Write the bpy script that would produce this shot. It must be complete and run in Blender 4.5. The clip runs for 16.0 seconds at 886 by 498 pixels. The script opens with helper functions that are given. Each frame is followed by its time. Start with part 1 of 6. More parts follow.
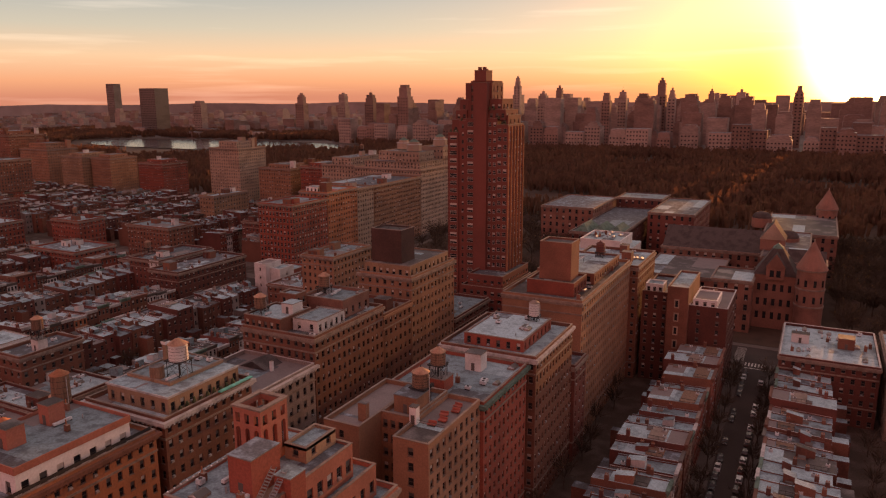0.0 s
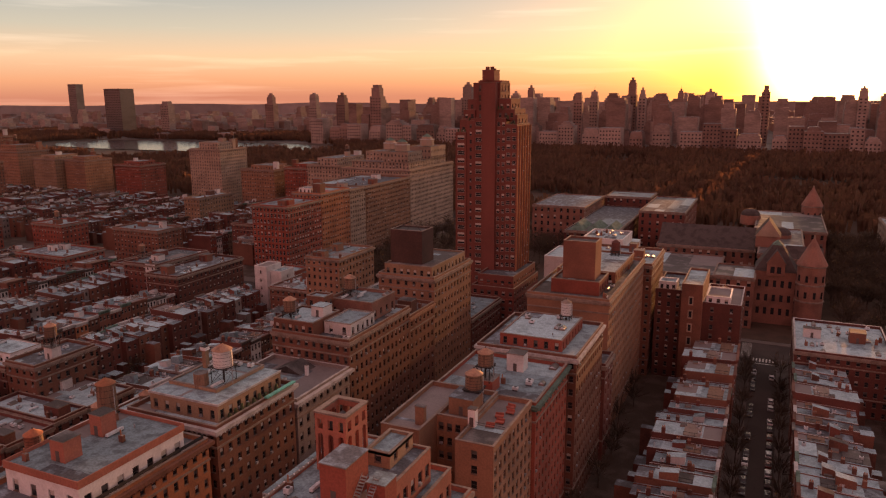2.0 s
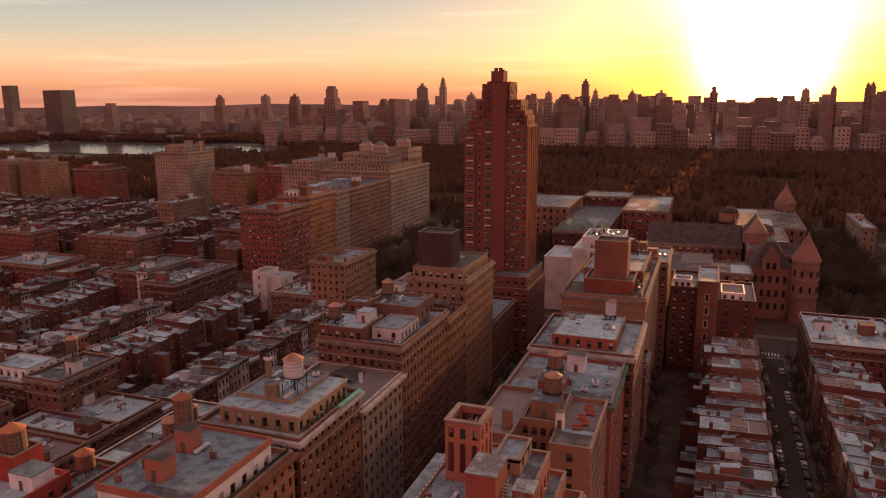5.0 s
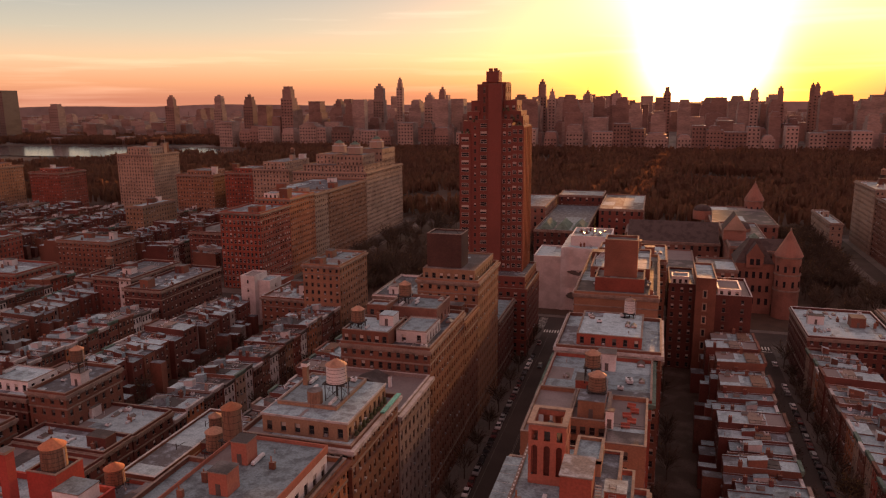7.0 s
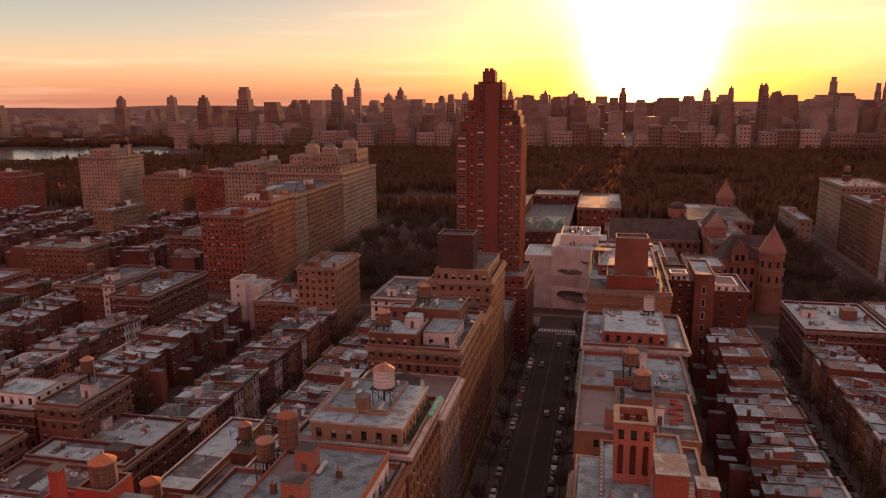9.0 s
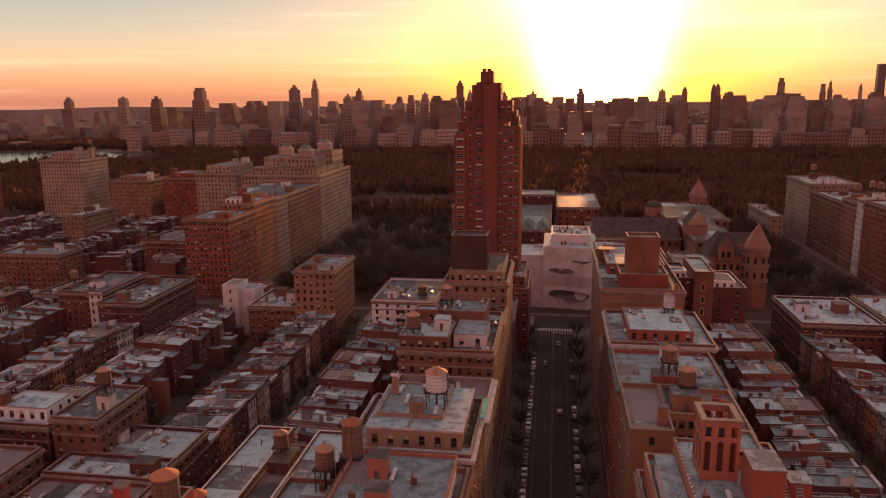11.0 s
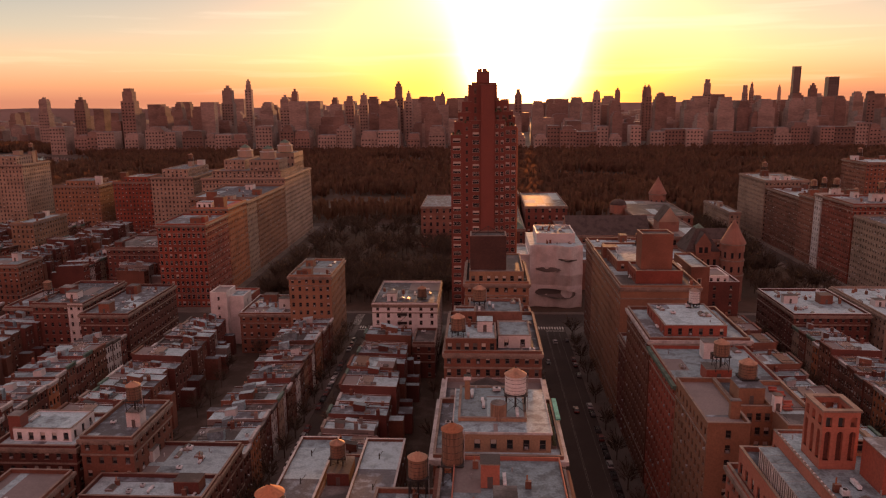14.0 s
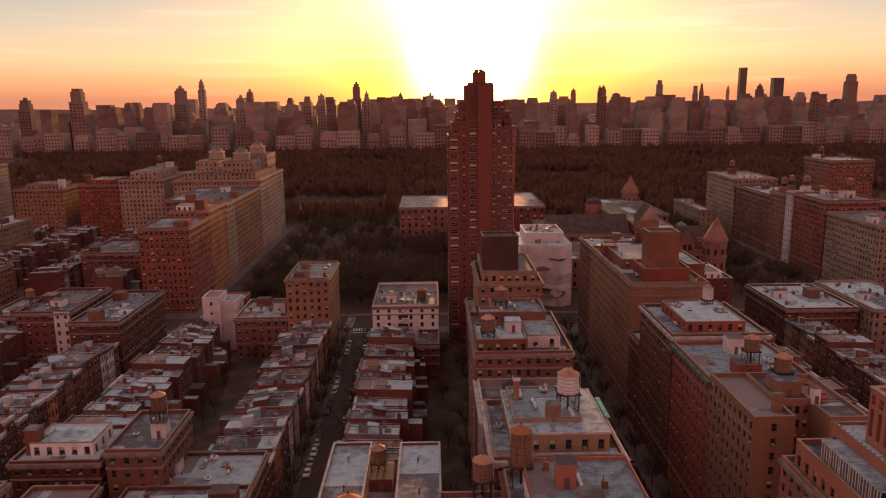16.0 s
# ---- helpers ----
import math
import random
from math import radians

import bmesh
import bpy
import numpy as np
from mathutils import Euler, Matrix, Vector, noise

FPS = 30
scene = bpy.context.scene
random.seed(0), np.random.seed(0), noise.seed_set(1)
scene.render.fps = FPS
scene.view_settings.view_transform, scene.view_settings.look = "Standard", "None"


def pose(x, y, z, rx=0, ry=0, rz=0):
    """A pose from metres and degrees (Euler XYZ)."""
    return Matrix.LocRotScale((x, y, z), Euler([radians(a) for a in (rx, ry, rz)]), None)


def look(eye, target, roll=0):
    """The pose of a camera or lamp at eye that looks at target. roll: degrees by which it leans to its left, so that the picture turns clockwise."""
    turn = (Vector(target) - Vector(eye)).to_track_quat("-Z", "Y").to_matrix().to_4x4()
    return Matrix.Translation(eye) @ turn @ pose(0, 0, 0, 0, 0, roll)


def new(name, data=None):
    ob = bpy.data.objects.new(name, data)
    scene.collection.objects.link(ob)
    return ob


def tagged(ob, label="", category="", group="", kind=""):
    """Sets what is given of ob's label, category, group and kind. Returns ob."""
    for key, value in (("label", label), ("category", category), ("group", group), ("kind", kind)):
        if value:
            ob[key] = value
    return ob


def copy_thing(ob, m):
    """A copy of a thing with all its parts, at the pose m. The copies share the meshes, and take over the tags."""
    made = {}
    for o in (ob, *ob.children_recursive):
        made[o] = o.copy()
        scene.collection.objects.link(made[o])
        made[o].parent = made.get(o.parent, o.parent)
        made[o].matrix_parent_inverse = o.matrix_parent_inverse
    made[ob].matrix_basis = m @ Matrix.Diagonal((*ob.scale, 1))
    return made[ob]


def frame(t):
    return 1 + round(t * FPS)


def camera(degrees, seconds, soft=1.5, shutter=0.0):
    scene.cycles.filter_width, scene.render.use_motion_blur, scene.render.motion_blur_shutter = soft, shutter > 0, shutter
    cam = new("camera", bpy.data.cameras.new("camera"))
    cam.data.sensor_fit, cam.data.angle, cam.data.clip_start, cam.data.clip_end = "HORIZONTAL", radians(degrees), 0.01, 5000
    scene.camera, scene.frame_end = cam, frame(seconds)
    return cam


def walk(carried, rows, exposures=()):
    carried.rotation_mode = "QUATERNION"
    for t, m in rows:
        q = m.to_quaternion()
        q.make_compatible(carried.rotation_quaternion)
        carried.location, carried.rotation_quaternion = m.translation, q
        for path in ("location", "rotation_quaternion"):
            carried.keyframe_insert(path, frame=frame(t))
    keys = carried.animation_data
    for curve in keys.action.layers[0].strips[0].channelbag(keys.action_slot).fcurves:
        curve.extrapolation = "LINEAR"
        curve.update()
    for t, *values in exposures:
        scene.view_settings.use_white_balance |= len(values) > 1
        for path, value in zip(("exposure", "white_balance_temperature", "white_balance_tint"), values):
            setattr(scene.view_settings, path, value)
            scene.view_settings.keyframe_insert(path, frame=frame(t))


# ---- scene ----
cam = camera(62.4, 16.0, soft=1.2)
METRES, EYE, TILT, LEAN, TURN = 155.7, 108.1, 1.0, 0.0, 27.15
ROWS = [
    (0.0, 0.0, 0.0, 0.0, -0.05, -12.81, 0.2),
    (0.5, -0.0294, 0.0024, -0.0001, -0.72, -12.83, 0.21),
    (1.0, -0.0589, 0.0051, -0.0005, -1.39, -12.83, 0.22),
    (1.5, -0.0884, 0.008, -0.0006, -2.07, -12.82, 0.22),
    (2.0, -0.1176, 0.0112, -0.0003, -2.74, -12.82, 0.25),
    (2.5, -0.1471, 0.0147, 0.0001, -3.4, -12.8, 0.27),
    (3.0, -0.1766, 0.0184, 0.0007, -4.07, -12.79, 0.28),
    (3.5, -0.2062, 0.0228, 0.0004, -4.74, -12.79, 0.29),
    (4.0, -0.2358, 0.0276, 0.0003, -5.42, -12.77, 0.28),
    (6.5, -0.3874, 0.0581, 0.0009, -10.0, -12.74, 0.23),
    (7.0, -0.4176, 0.0658, 0.0011, -10.94, -12.74, 0.23),
    (7.5, -0.4476, 0.0743, 0.0008, -11.9, -12.74, 0.23),
    (8.0, -0.4779, 0.0833, 0.0007, -12.85, -12.73, 0.24),
    (8.5, -0.5081, 0.0928, 0.0004, -13.8, -12.72, 0.23),
    (9.0, -0.5386, 0.1029, 0.0, -14.75, -12.71, 0.23),
    (11.5, -0.6897, 0.1601, -0.0005, -19.44, -12.66, 0.22),
    (12.0, -0.7192, 0.1729, -0.0008, -20.37, -12.66, 0.2),
    (12.5, -0.748, 0.1863, -0.0013, -21.31, -12.64, 0.21),
    (13.0, -0.7767, 0.2005, -0.0015, -22.27, -12.64, 0.21),
    (13.5, -0.8049, 0.2153, -0.0018, -23.23, -12.62, 0.19),
    (14.0, -0.8334, 0.2303, -0.002, -24.19, -12.61, 0.17),
    (14.5, -0.862, 0.2458, -0.0024, -25.16, -12.6, 0.14),
    (15.0, -0.8898, 0.2617, -0.0024, -26.12, -12.6, 0.15),
    (15.5, -0.9174, 0.2777, -0.0024, -27.09, -12.58, 0.14),
    (16.0, -0.9449, 0.2942, -0.0027, -28.05, -12.58, 0.12),
]
walk(cam, [(t, pose(0, 0, EYE, TILT, LEAN, TURN) @ pose(METRES * x, METRES * y, METRES * z, 90 + pitch, roll, yaw)) for t, x, y, z, yaw, pitch, roll in ROWS],
     exposures=((0.0, 0.32, 7700, 20), (16.0, 0.32, 7700, 20)))

# ---- light ----
SUN_EL, SUN_AZ = 2.6, 3.0          # degrees above the horizon, degrees from +y towards +x
sun_way = Vector((math.sin(radians(SUN_AZ)) * math.cos(radians(SUN_EL)), math.cos(radians(SUN_AZ)) * math.cos(radians(SUN_EL)), math.sin(radians(SUN_EL))))
world = bpy.data.worlds.new("dawn_sky")
scene.world = world
world.use_nodes = True
wt = world.node_tree
wt.nodes.clear()
w_out = wt.nodes.new("ShaderNodeOutputWorld")
w_bg = wt.nodes.new("ShaderNodeBackground")
w_sky = wt.nodes.new("ShaderNodeTexSky")
w_sky.sky_type = "NISHITA"
w_sky.sun_disc = False
w_sky.sun_elevation, w_sky.sun_rotation = radians(SUN_EL), radians(SUN_AZ)
w_sky.altitude, w_sky.air_density, w_sky.dust_density, w_sky.ozone_density = 100, 1.2, 2.5, 1.5
# the dawn sky: a clear gradient from peach at the horizon to grey-blue, a broad aureole round the low sun, thin streaks of cirrus


def wmath(op, a, b=None):
    n = wt.nodes.new("ShaderNodeMath")
    n.operation = op
    for k, v in enumerate((a, b)):
        if v is None:
            continue
        if isinstance(v, (int, float)):
            n.inputs[k].default_value = v
        else:
            wt.links.new(v, n.inputs[k])
    return n.outputs[0]


def wcol(a, f):
    """A colour scaled by a value."""
    n = wt.nodes.new("ShaderNodeVectorMath")
    n.operation = "SCALE"
    if isinstance(a, tuple):
        n.inputs[0].default_value = a
    else:
        wt.links.new(a, n.inputs[0])
    if isinstance(f, (int, float)):
        n.inputs["Scale"].default_value = f
    else:
        wt.links.new(f, n.inputs["Scale"])
    return n.outputs[0]


def wadd(a, b):
    n = wt.nodes.new("ShaderNodeVectorMath")
    n.operation = "ADD"
    wt.links.new(a, n.inputs[0]), wt.links.new(b, n.inputs[1])
    return n.outputs[0]


w_tc = wt.nodes.new("ShaderNodeTexCoord")
w_sep = wt.nodes.new("ShaderNodeSeparateXYZ")
wt.links.new(w_tc.outputs["Generated"], w_sep.inputs[0])
w_dot = wt.nodes.new("ShaderNodeVectorMath")
w_dot.operation = "DOT_PRODUCT"
wt.links.new(w_tc.outputs["Generated"], w_dot.inputs[0])
w_dot.inputs[1].default_value = Vector((math.sin(radians(SUN_AZ)) * math.cos(radians(3.0)), math.cos(radians(SUN_AZ)) * math.cos(radians(3.0)), math.sin(radians(3.0))))
w_ang = wmath("ARCCOSINE", wmath("MINIMUM", w_dot.outputs["Value"], 0.999999))
w_ramp = wt.nodes.new("ShaderNodeValToRGB")
stops = ((0.0, (0.52, 0.22, 0.15)), (0.02, (0.68, 0.34, 0.20)), (0.05, (0.66, 0.49, 0.34)), (0.085, (0.42, 0.44, 0.40)), (0.125, (0.28, 0.35, 0.39)), (0.34, (0.345, 0.30, 0.325)), (1.0, (0.29, 0.255, 0.285)))
while len(w_ramp.color_ramp.elements) < len(stops):
    w_ramp.color_ramp.elements.new(0.5)
for el, (pos, col) in zip(w_ramp.color_ramp.elements, stops):
    el.position, el.color = pos, (*col, 1)
wt.links.new(wmath("MAXIMUM", w_sep.outputs["Z"], 0.0), w_ramp.inputs["Fac"])
w_map = wt.nodes.new("ShaderNodeMapping")
w_map.inputs["Scale"].default_value = (2.2, 2.2, 42.0)
w_map.inputs["Rotation"].default_value = (0.05, 0.03, 0.4)
wt.links.new(w_tc.outputs["Generated"], w_map.inputs["Vector"])
w_noise = wt.nodes.new("ShaderNodeTexNoise")
w_noise.inputs["Scale"].default_value, w_noise.inputs["Detail"].default_value = 1.6, 5
wt.links.new(w_map.outputs[0], w_noise.inputs["Vector"])
w_cl = wt.nodes.new("ShaderNodeMapRange")
w_cl.inputs["From Min"].default_value, w_cl.inputs["From Max"].default_value, w_cl.inputs["To Max"].default_value = 0.55, 0.74, 0.15
wt.links.new(w_noise.outputs["Fac"], w_cl.inputs["Value"])
w_west = wt.nodes.new("ShaderNodeMapRange")          # the rosy band opposite the sun
w_west.inputs["From Min"].default_value, w_west.inputs["From Max"].default_value = 0.1, -0.7
wt.links.new(w_sep.outputs["Y"], w_west.inputs["Value"])
w_rose = wt.nodes.new("ShaderNodeMix")
w_rose.data_type = "RGBA"
w_rose.blend_type = "MULTIPLY"
w_rose.inputs["B"].default_value = (1.68, 0.77, 0.72, 1)
wt.links.new(w_west.outputs[0], w_rose.inputs["Factor"])
wt.links.new(w_ramp.outputs["Color"], w_rose.inputs["A"])
w_low = wt.nodes.new("ShaderNodeMapRange")          # low air round the sun lets no blue through
w_low.interpolation_type = "SMOOTHSTEP"
w_low.inputs["From Min"].default_value, w_low.inputs["From Max"].default_value, w_low.inputs["To Min"].default_value, w_low.inputs["To Max"].default_value = 0.03, 0.12, 1.0, 0.0
wt.links.new(w_sep.outputs["Z"], w_low.inputs["Value"])
w_near = wmath("EXPONENT", wmath("MULTIPLY", wmath("POWER", wmath("MULTIPLY", w_ang, 1 / 0.14), 2.0), -1.0))
w_gold = wt.nodes.new("ShaderNodeMix")
w_gold.data_type = "RGBA"
w_gold.inputs["B"].default_value = (0.95, 0.46, 0.02, 1)
wt.links.new(wmath("MULTIPLY", w_near, w_low.outputs[0]), w_gold.inputs["Factor"])
wt.links.new(w_rose.outputs["Result"], w_gold.inputs["A"])
w_up = wt.nodes.new("ShaderNodeVectorMath")          # the brightest air stands as a column over the sun
w_up.operation = "DOT_PRODUCT"
wt.links.new(w_tc.outputs["Generated"], w_up.inputs[0])
w_up.inputs[1].default_value = Vector((math.sin(radians(SUN_AZ)) * math.cos(radians(11.5)), math.cos(radians(SUN_AZ)) * math.cos(radians(11.5)), math.sin(radians(11.5))))
w_col = wmath("EXPONENT", wmath("MULTIPLY", wmath("POWER", wmath("MULTIPLY", wmath("ARCCOSINE", wmath("MINIMUM", w_up.outputs["Value"], 0.999999)), 1 / 0.097), 2.0), -1.0))
total = wcol(w_gold.outputs["Result"], 1.0)
total = wadd(total, wcol((3.0, 2.6, 2.0), w_col))
total = wadd(total, wcol((1.0, 0.85, 0.7), w_cl.outputs[0]))
total = wadd(total, wcol((4.2, 1.75, 0.22), wmath("EXPONENT", wmath("MULTIPLY", w_ang, -1 / 0.085))))
total = wadd(total, wcol((8.0, 6.4, 4.4), wmath("EXPONENT", wmath("MULTIPLY", wmath("POWER", wmath("MULTIPLY", w_ang, 1 / 0.056), 2.0), -1.0))))
total = wadd(total, wcol(w_sky.outputs[0], 0.05))
w_bg.inputs["Strength"].default_value = 1.0
wt.links.new(total, w_bg.inputs["Color"])
wt.links.new(w_bg.outputs[0], w_out.inputs["Surface"])

sun_data = bpy.data.lights.new("sun", "SUN")
sun_data.energy, sun_data.angle, sun_data.color = 4.5, radians(0.6), (1.0, 0.42, 0.15)
sun = new("sun", sun_data)
sun.matrix_world = look(sun_way * 1000, (0, 0, 0))

# ---- materials ----
MATS = {}


def mat(name, col, rough=0.85, var=0.35, scale=0.12, fine=2.5, alt=None, alt_at=0.55, rand=0.0, metal=0.0, bump=0.15, stretch=(1, 1, 1)):
    m = bpy.data.materials.new(name)
    m.use_nodes = True
    nt = m.node_tree
    b = nt.nodes["Principled BSDF"]
    b.inputs["Roughness"].default_value, b.inputs["Metallic"].default_value = rough, metal
    tc = nt.nodes.new("ShaderNodeTexCoord")
    mp = nt.nodes.new("ShaderNodeMapping")
    mp.inputs["Scale"].default_value = stretch
    oi = nt.nodes.new("ShaderNodeObjectInfo")
    shift = nt.nodes.new("ShaderNodeVectorMath")
    shift.operation = "SCALE"
    shift.inputs[0].default_value = (37.0, 91.0, 53.0)
    nt.links.new(oi.outputs["Random"], shift.inputs["Scale"])
    nt.links.new(tc.outputs["Object"], mp.inputs["Vector"])
    nt.links.new(shift.outputs[0], mp.inputs["Location"])
    n1 = nt.nodes.new("ShaderNodeTexNoise")
    n1.inputs["Scale"].default_value, n1.inputs["Detail"].default_value = scale, 4
    n2 = nt.nodes.new("ShaderNodeTexNoise")
    n2.inputs["Scale"].default_value, n2.inputs["Detail"].default_value = fine, 3
    nt.links.new(mp.outputs[0], n1.inputs["Vector"])
    nt.links.new(mp.outputs[0], n2.inputs["Vector"])
    ramp = nt.nodes.new("ShaderNodeMapRange")
    ramp.inputs["From Min"].default_value, ramp.inputs["From Max"].default_value = alt_at - 0.08, alt_at + 0.08
    nt.links.new(n1.outputs["Fac"], ramp.inputs["Value"])
    mix = nt.nodes.new("ShaderNodeMix")
    mix.data_type = "RGBA"
    mix.inputs["A"].default_value = (*col, 1)
    mix.inputs["B"].default_value = (*(alt or [c * (1 - var) for c in col]), 1)
    nt.links.new(ramp.outputs[0], mix.inputs["Factor"])
    v = nt.nodes.new("ShaderNodeMapRange")          # fine grain
    v.inputs["From Min"].default_value, v.inputs["From Max"].default_value = 0.3, 0.7
    v.inputs["To Min"].default_value, v.inputs["To Max"].default_value = 1 - var * 0.6, 1 + var * 0.6
    nt.links.new(n2.outputs["Fac"], v.inputs["Value"])
    r = nt.nodes.new("ShaderNodeMapRange")          # each object a little lighter or darker
    r.inputs["To Min"].default_value, r.inputs["To Max"].default_value = 1 - rand, 1 + rand
    nt.links.new(oi.outputs["Random"], r.inputs["Value"])
    mul = nt.nodes.new("ShaderNodeMath")
    mul.operation = "MULTIPLY"
    nt.links.new(v.outputs[0], mul.inputs[0])
    nt.links.new(r.outputs[0], mul.inputs[1])
    sc = nt.nodes.new("ShaderNodeVectorMath")
    sc.operation = "SCALE"
    nt.links.new(mix.outputs["Result"], sc.inputs[0])
    nt.links.new(mul.outputs[0], sc.inputs["Scale"])
    nt.links.new(sc.outputs[0], b.inputs["Base Color"])
    if bump:
        bp = nt.nodes.new("ShaderNodeBump")
        bp.inputs["Strength"].default_value, bp.inputs["Distance"].default_value = bump, 0.05
        nt.links.new(n2.outputs["Fac"], bp.inputs["Height"])
        nt.links.new(bp.outputs[0], b.inputs["Normal"])
    MATS[name] = m
    return m


mat("brick_red", (0.25, 0.066, 0.044), var=0.3, scale=0.08, rand=0.22)
mat("brick_dark", (0.145, 0.048, 0.037), var=0.3, scale=0.08, rand=0.3)
mat("brick_black", (0.075, 0.038, 0.032), var=0.3, scale=0.08)
mat("brick_salmon", (0.36, 0.135, 0.095), var=0.25, scale=0.1)
mat("brick_brown", (0.195, 0.083, 0.055), var=0.3, scale=0.08, rand=0.25)
mat("brick_orange", (0.38, 0.15, 0.075), var=0.3, scale=0.1, rand=0.15)
mat("brick_buff", (0.295, 0.158, 0.10), var=0.25, scale=0.07, rand=0.15)
mat("brick_yellow", (0.31, 0.20, 0.13), var=0.25, scale=0.07, rand=0.15)
mat("brick_tower", (0.185, 0.058, 0.045), var=0.2, scale=0.05, rand=0.0)
mat("brick_paint_red", (0.36, 0.055, 0.04), var=0.25, scale=0.15)
mat("brownstone", (0.155, 0.066, 0.047), var=0.35, scale=0.2, rand=0.3)
mat("limestone", (0.34, 0.255, 0.20), var=0.25, scale=0.08, rand=0.15)
mat("stone_grey", (0.27, 0.23, 0.215), var=0.3, scale=0.1, rand=0.15)
mat("pink_granite", (0.25, 0.125, 0.095), var=0.3, scale=0.12, rand=0.1)
mat("stucco_white", (0.58, 0.57, 0.57), var=0.2, scale=0.2, rand=0.1)
mat("painted_white", (0.72, 0.72, 0.73), rough=0.6, var=0.15, scale=0.3)
mat("coping", (0.25, 0.195, 0.165), var=0.3, scale=0.4)
mat("coping_light", (0.46, 0.45, 0.45), var=0.3, scale=0.4)
mat("roof_silver", (0.215, 0.315, 0.36), rough=0.72, var=0.5, scale=0.42, alt=(0.12, 0.165, 0.19), alt_at=0.55, rand=0.3, bump=0.3)
mat("roof_frost", (0.33, 0.465, 0.52), rough=0.78, var=0.4, scale=0.42, alt=(0.23, 0.325, 0.365), alt_at=0.57, rand=0.18, bump=0.3)
mat("roof_grey", (0.105, 0.115, 0.13), rough=0.7, var=0.45, scale=0.42, alt=(0.21, 0.27, 0.32), alt_at=0.57, rand=0.3, bump=0.3)
mat("roof_tar", (0.085, 0.08, 0.08), rough=0.7, var=0.35, scale=0.15, alt=(0.20, 0.19, 0.19), alt_at=0.58, rand=0.3, bump=0.3)
mat("roof_tan", (0.205, 0.18, 0.18), rough=0.9, var=0.2, scale=0.2, alt=(0.18, 0.16, 0.16), rand=0.1)
mat("roof_red", (0.42, 0.10, 0.07), rough=0.75, var=0.3, scale=0.3)
mat("copper_green", (0.12, 0.19, 0.16), rough=0.85, var=0.35, scale=0.5)
mat("copper_bright", (0.13, 0.52, 0.44), rough=0.95, var=0.3, scale=0.6)
mat("slate", (0.085, 0.07, 0.068), rough=0.9, var=0.3, scale=0.3)
mat("tank_wood", (0.21, 0.125, 0.085), rough=0.8, var=0.4, scale=0.9, fine=6, stretch=(3, 3, 0.25), rand=0.3)
mat("tank_cap", (0.36, 0.20, 0.13), rough=0.7, var=0.3, scale=0.6, rand=0.25)
mat("iron", (0.035, 0.032, 0.032), rough=0.85, var=0.3, scale=1.0, metal=0.1)
mat("steel_grey", (0.36, 0.37, 0.39), rough=0.75, var=0.3, scale=0.8, metal=0.2, rand=0.3)
mat("duct_metal", (0.55, 0.58, 0.61), rough=0.8, var=0.3, scale=0.8, metal=0.0, rand=0.2)
mat("window_frame", (0.10, 0.085, 0.08), rough=0.6, var=0.2)
mat("window_frame_light", (0.50, 0.47, 0.44), rough=0.6, var=0.2)
mat("blind", (0.50, 0.47, 0.43), rough=0.8, var=0.2)
mat("sill_stone", (0.20, 0.14, 0.115), var=0.3, scale=0.6)
mat("asphalt", (0.058, 0.046, 0.042), rough=0.85, var=0.3, scale=0.05, alt=(0.078, 0.062, 0.056))
mat("city_ground", (0.075, 0.062, 0.055), rough=0.9, var=0.4, scale=0.006, alt=(0.13, 0.115, 0.105), alt_at=0.52, fine=0.08, bump=0)
mat("pavement", (0.12, 0.098, 0.088), rough=0.9, var=0.3, scale=0.1, alt=(0.088, 0.072, 0.064))
mat("yard_soil", (0.055, 0.038, 0.028), rough=0.95, var=0.4, scale=0.15, alt=(0.095, 0.072, 0.06))
mat("park_soil", (0.06, 0.036, 0.024), rough=0.95, var=0.4, scale=0.012, alt=(0.052, 0.038, 0.023), alt_at=0.56, fine=0.2)
mat("road_paint", (0.62, 0.60, 0.55), rough=0.7, var=0.35, scale=1.2)
mat("road_worn", (0.17, 0.155, 0.14), rough=0.8, var=0.5, scale=0.8)
mat("road_yellow", (0.50, 0.36, 0.09), rough=0.7, var=0.35, scale=1.2)
mat("bark", (0.085, 0.062, 0.048), rough=0.95, var=0.4, scale=1.0)
mat("twigs", (0.105, 0.075, 0.056), rough=0.95, var=0.4, scale=0.5, rand=0.3, bump=0)
mat("dry_leaves", (0.20, 0.13, 0.05), rough=0.9, var=0.4, scale=0.5, rand=0.2, bump=0)
mat("woods", (0.12, 0.062, 0.042), rough=0.95, var=0.35, scale=0.01, alt=(0.15, 0.078, 0.048), alt_at=0.52, fine=0.15, bump=0)
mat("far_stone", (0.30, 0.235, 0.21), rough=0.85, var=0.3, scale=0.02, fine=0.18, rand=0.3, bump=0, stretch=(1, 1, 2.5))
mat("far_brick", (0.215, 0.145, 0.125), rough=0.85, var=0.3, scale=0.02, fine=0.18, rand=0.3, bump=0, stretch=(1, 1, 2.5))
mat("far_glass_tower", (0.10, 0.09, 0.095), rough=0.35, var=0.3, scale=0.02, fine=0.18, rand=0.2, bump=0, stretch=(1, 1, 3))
# distance haze over the hills is mixed into this pale base colour
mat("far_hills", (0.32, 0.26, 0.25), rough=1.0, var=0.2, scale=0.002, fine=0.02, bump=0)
mat("tyre", (0.02, 0.02, 0.02), rough=0.8, var=0.2)
mat("car_white", (0.70, 0.70, 0.71), rough=0.3, var=0.08)
mat("car_silver", (0.40, 0.41, 0.43), rough=0.3, var=0.08, metal=0.5)
mat("car_black", (0.03, 0.03, 0.033), rough=0.25, var=0.1)
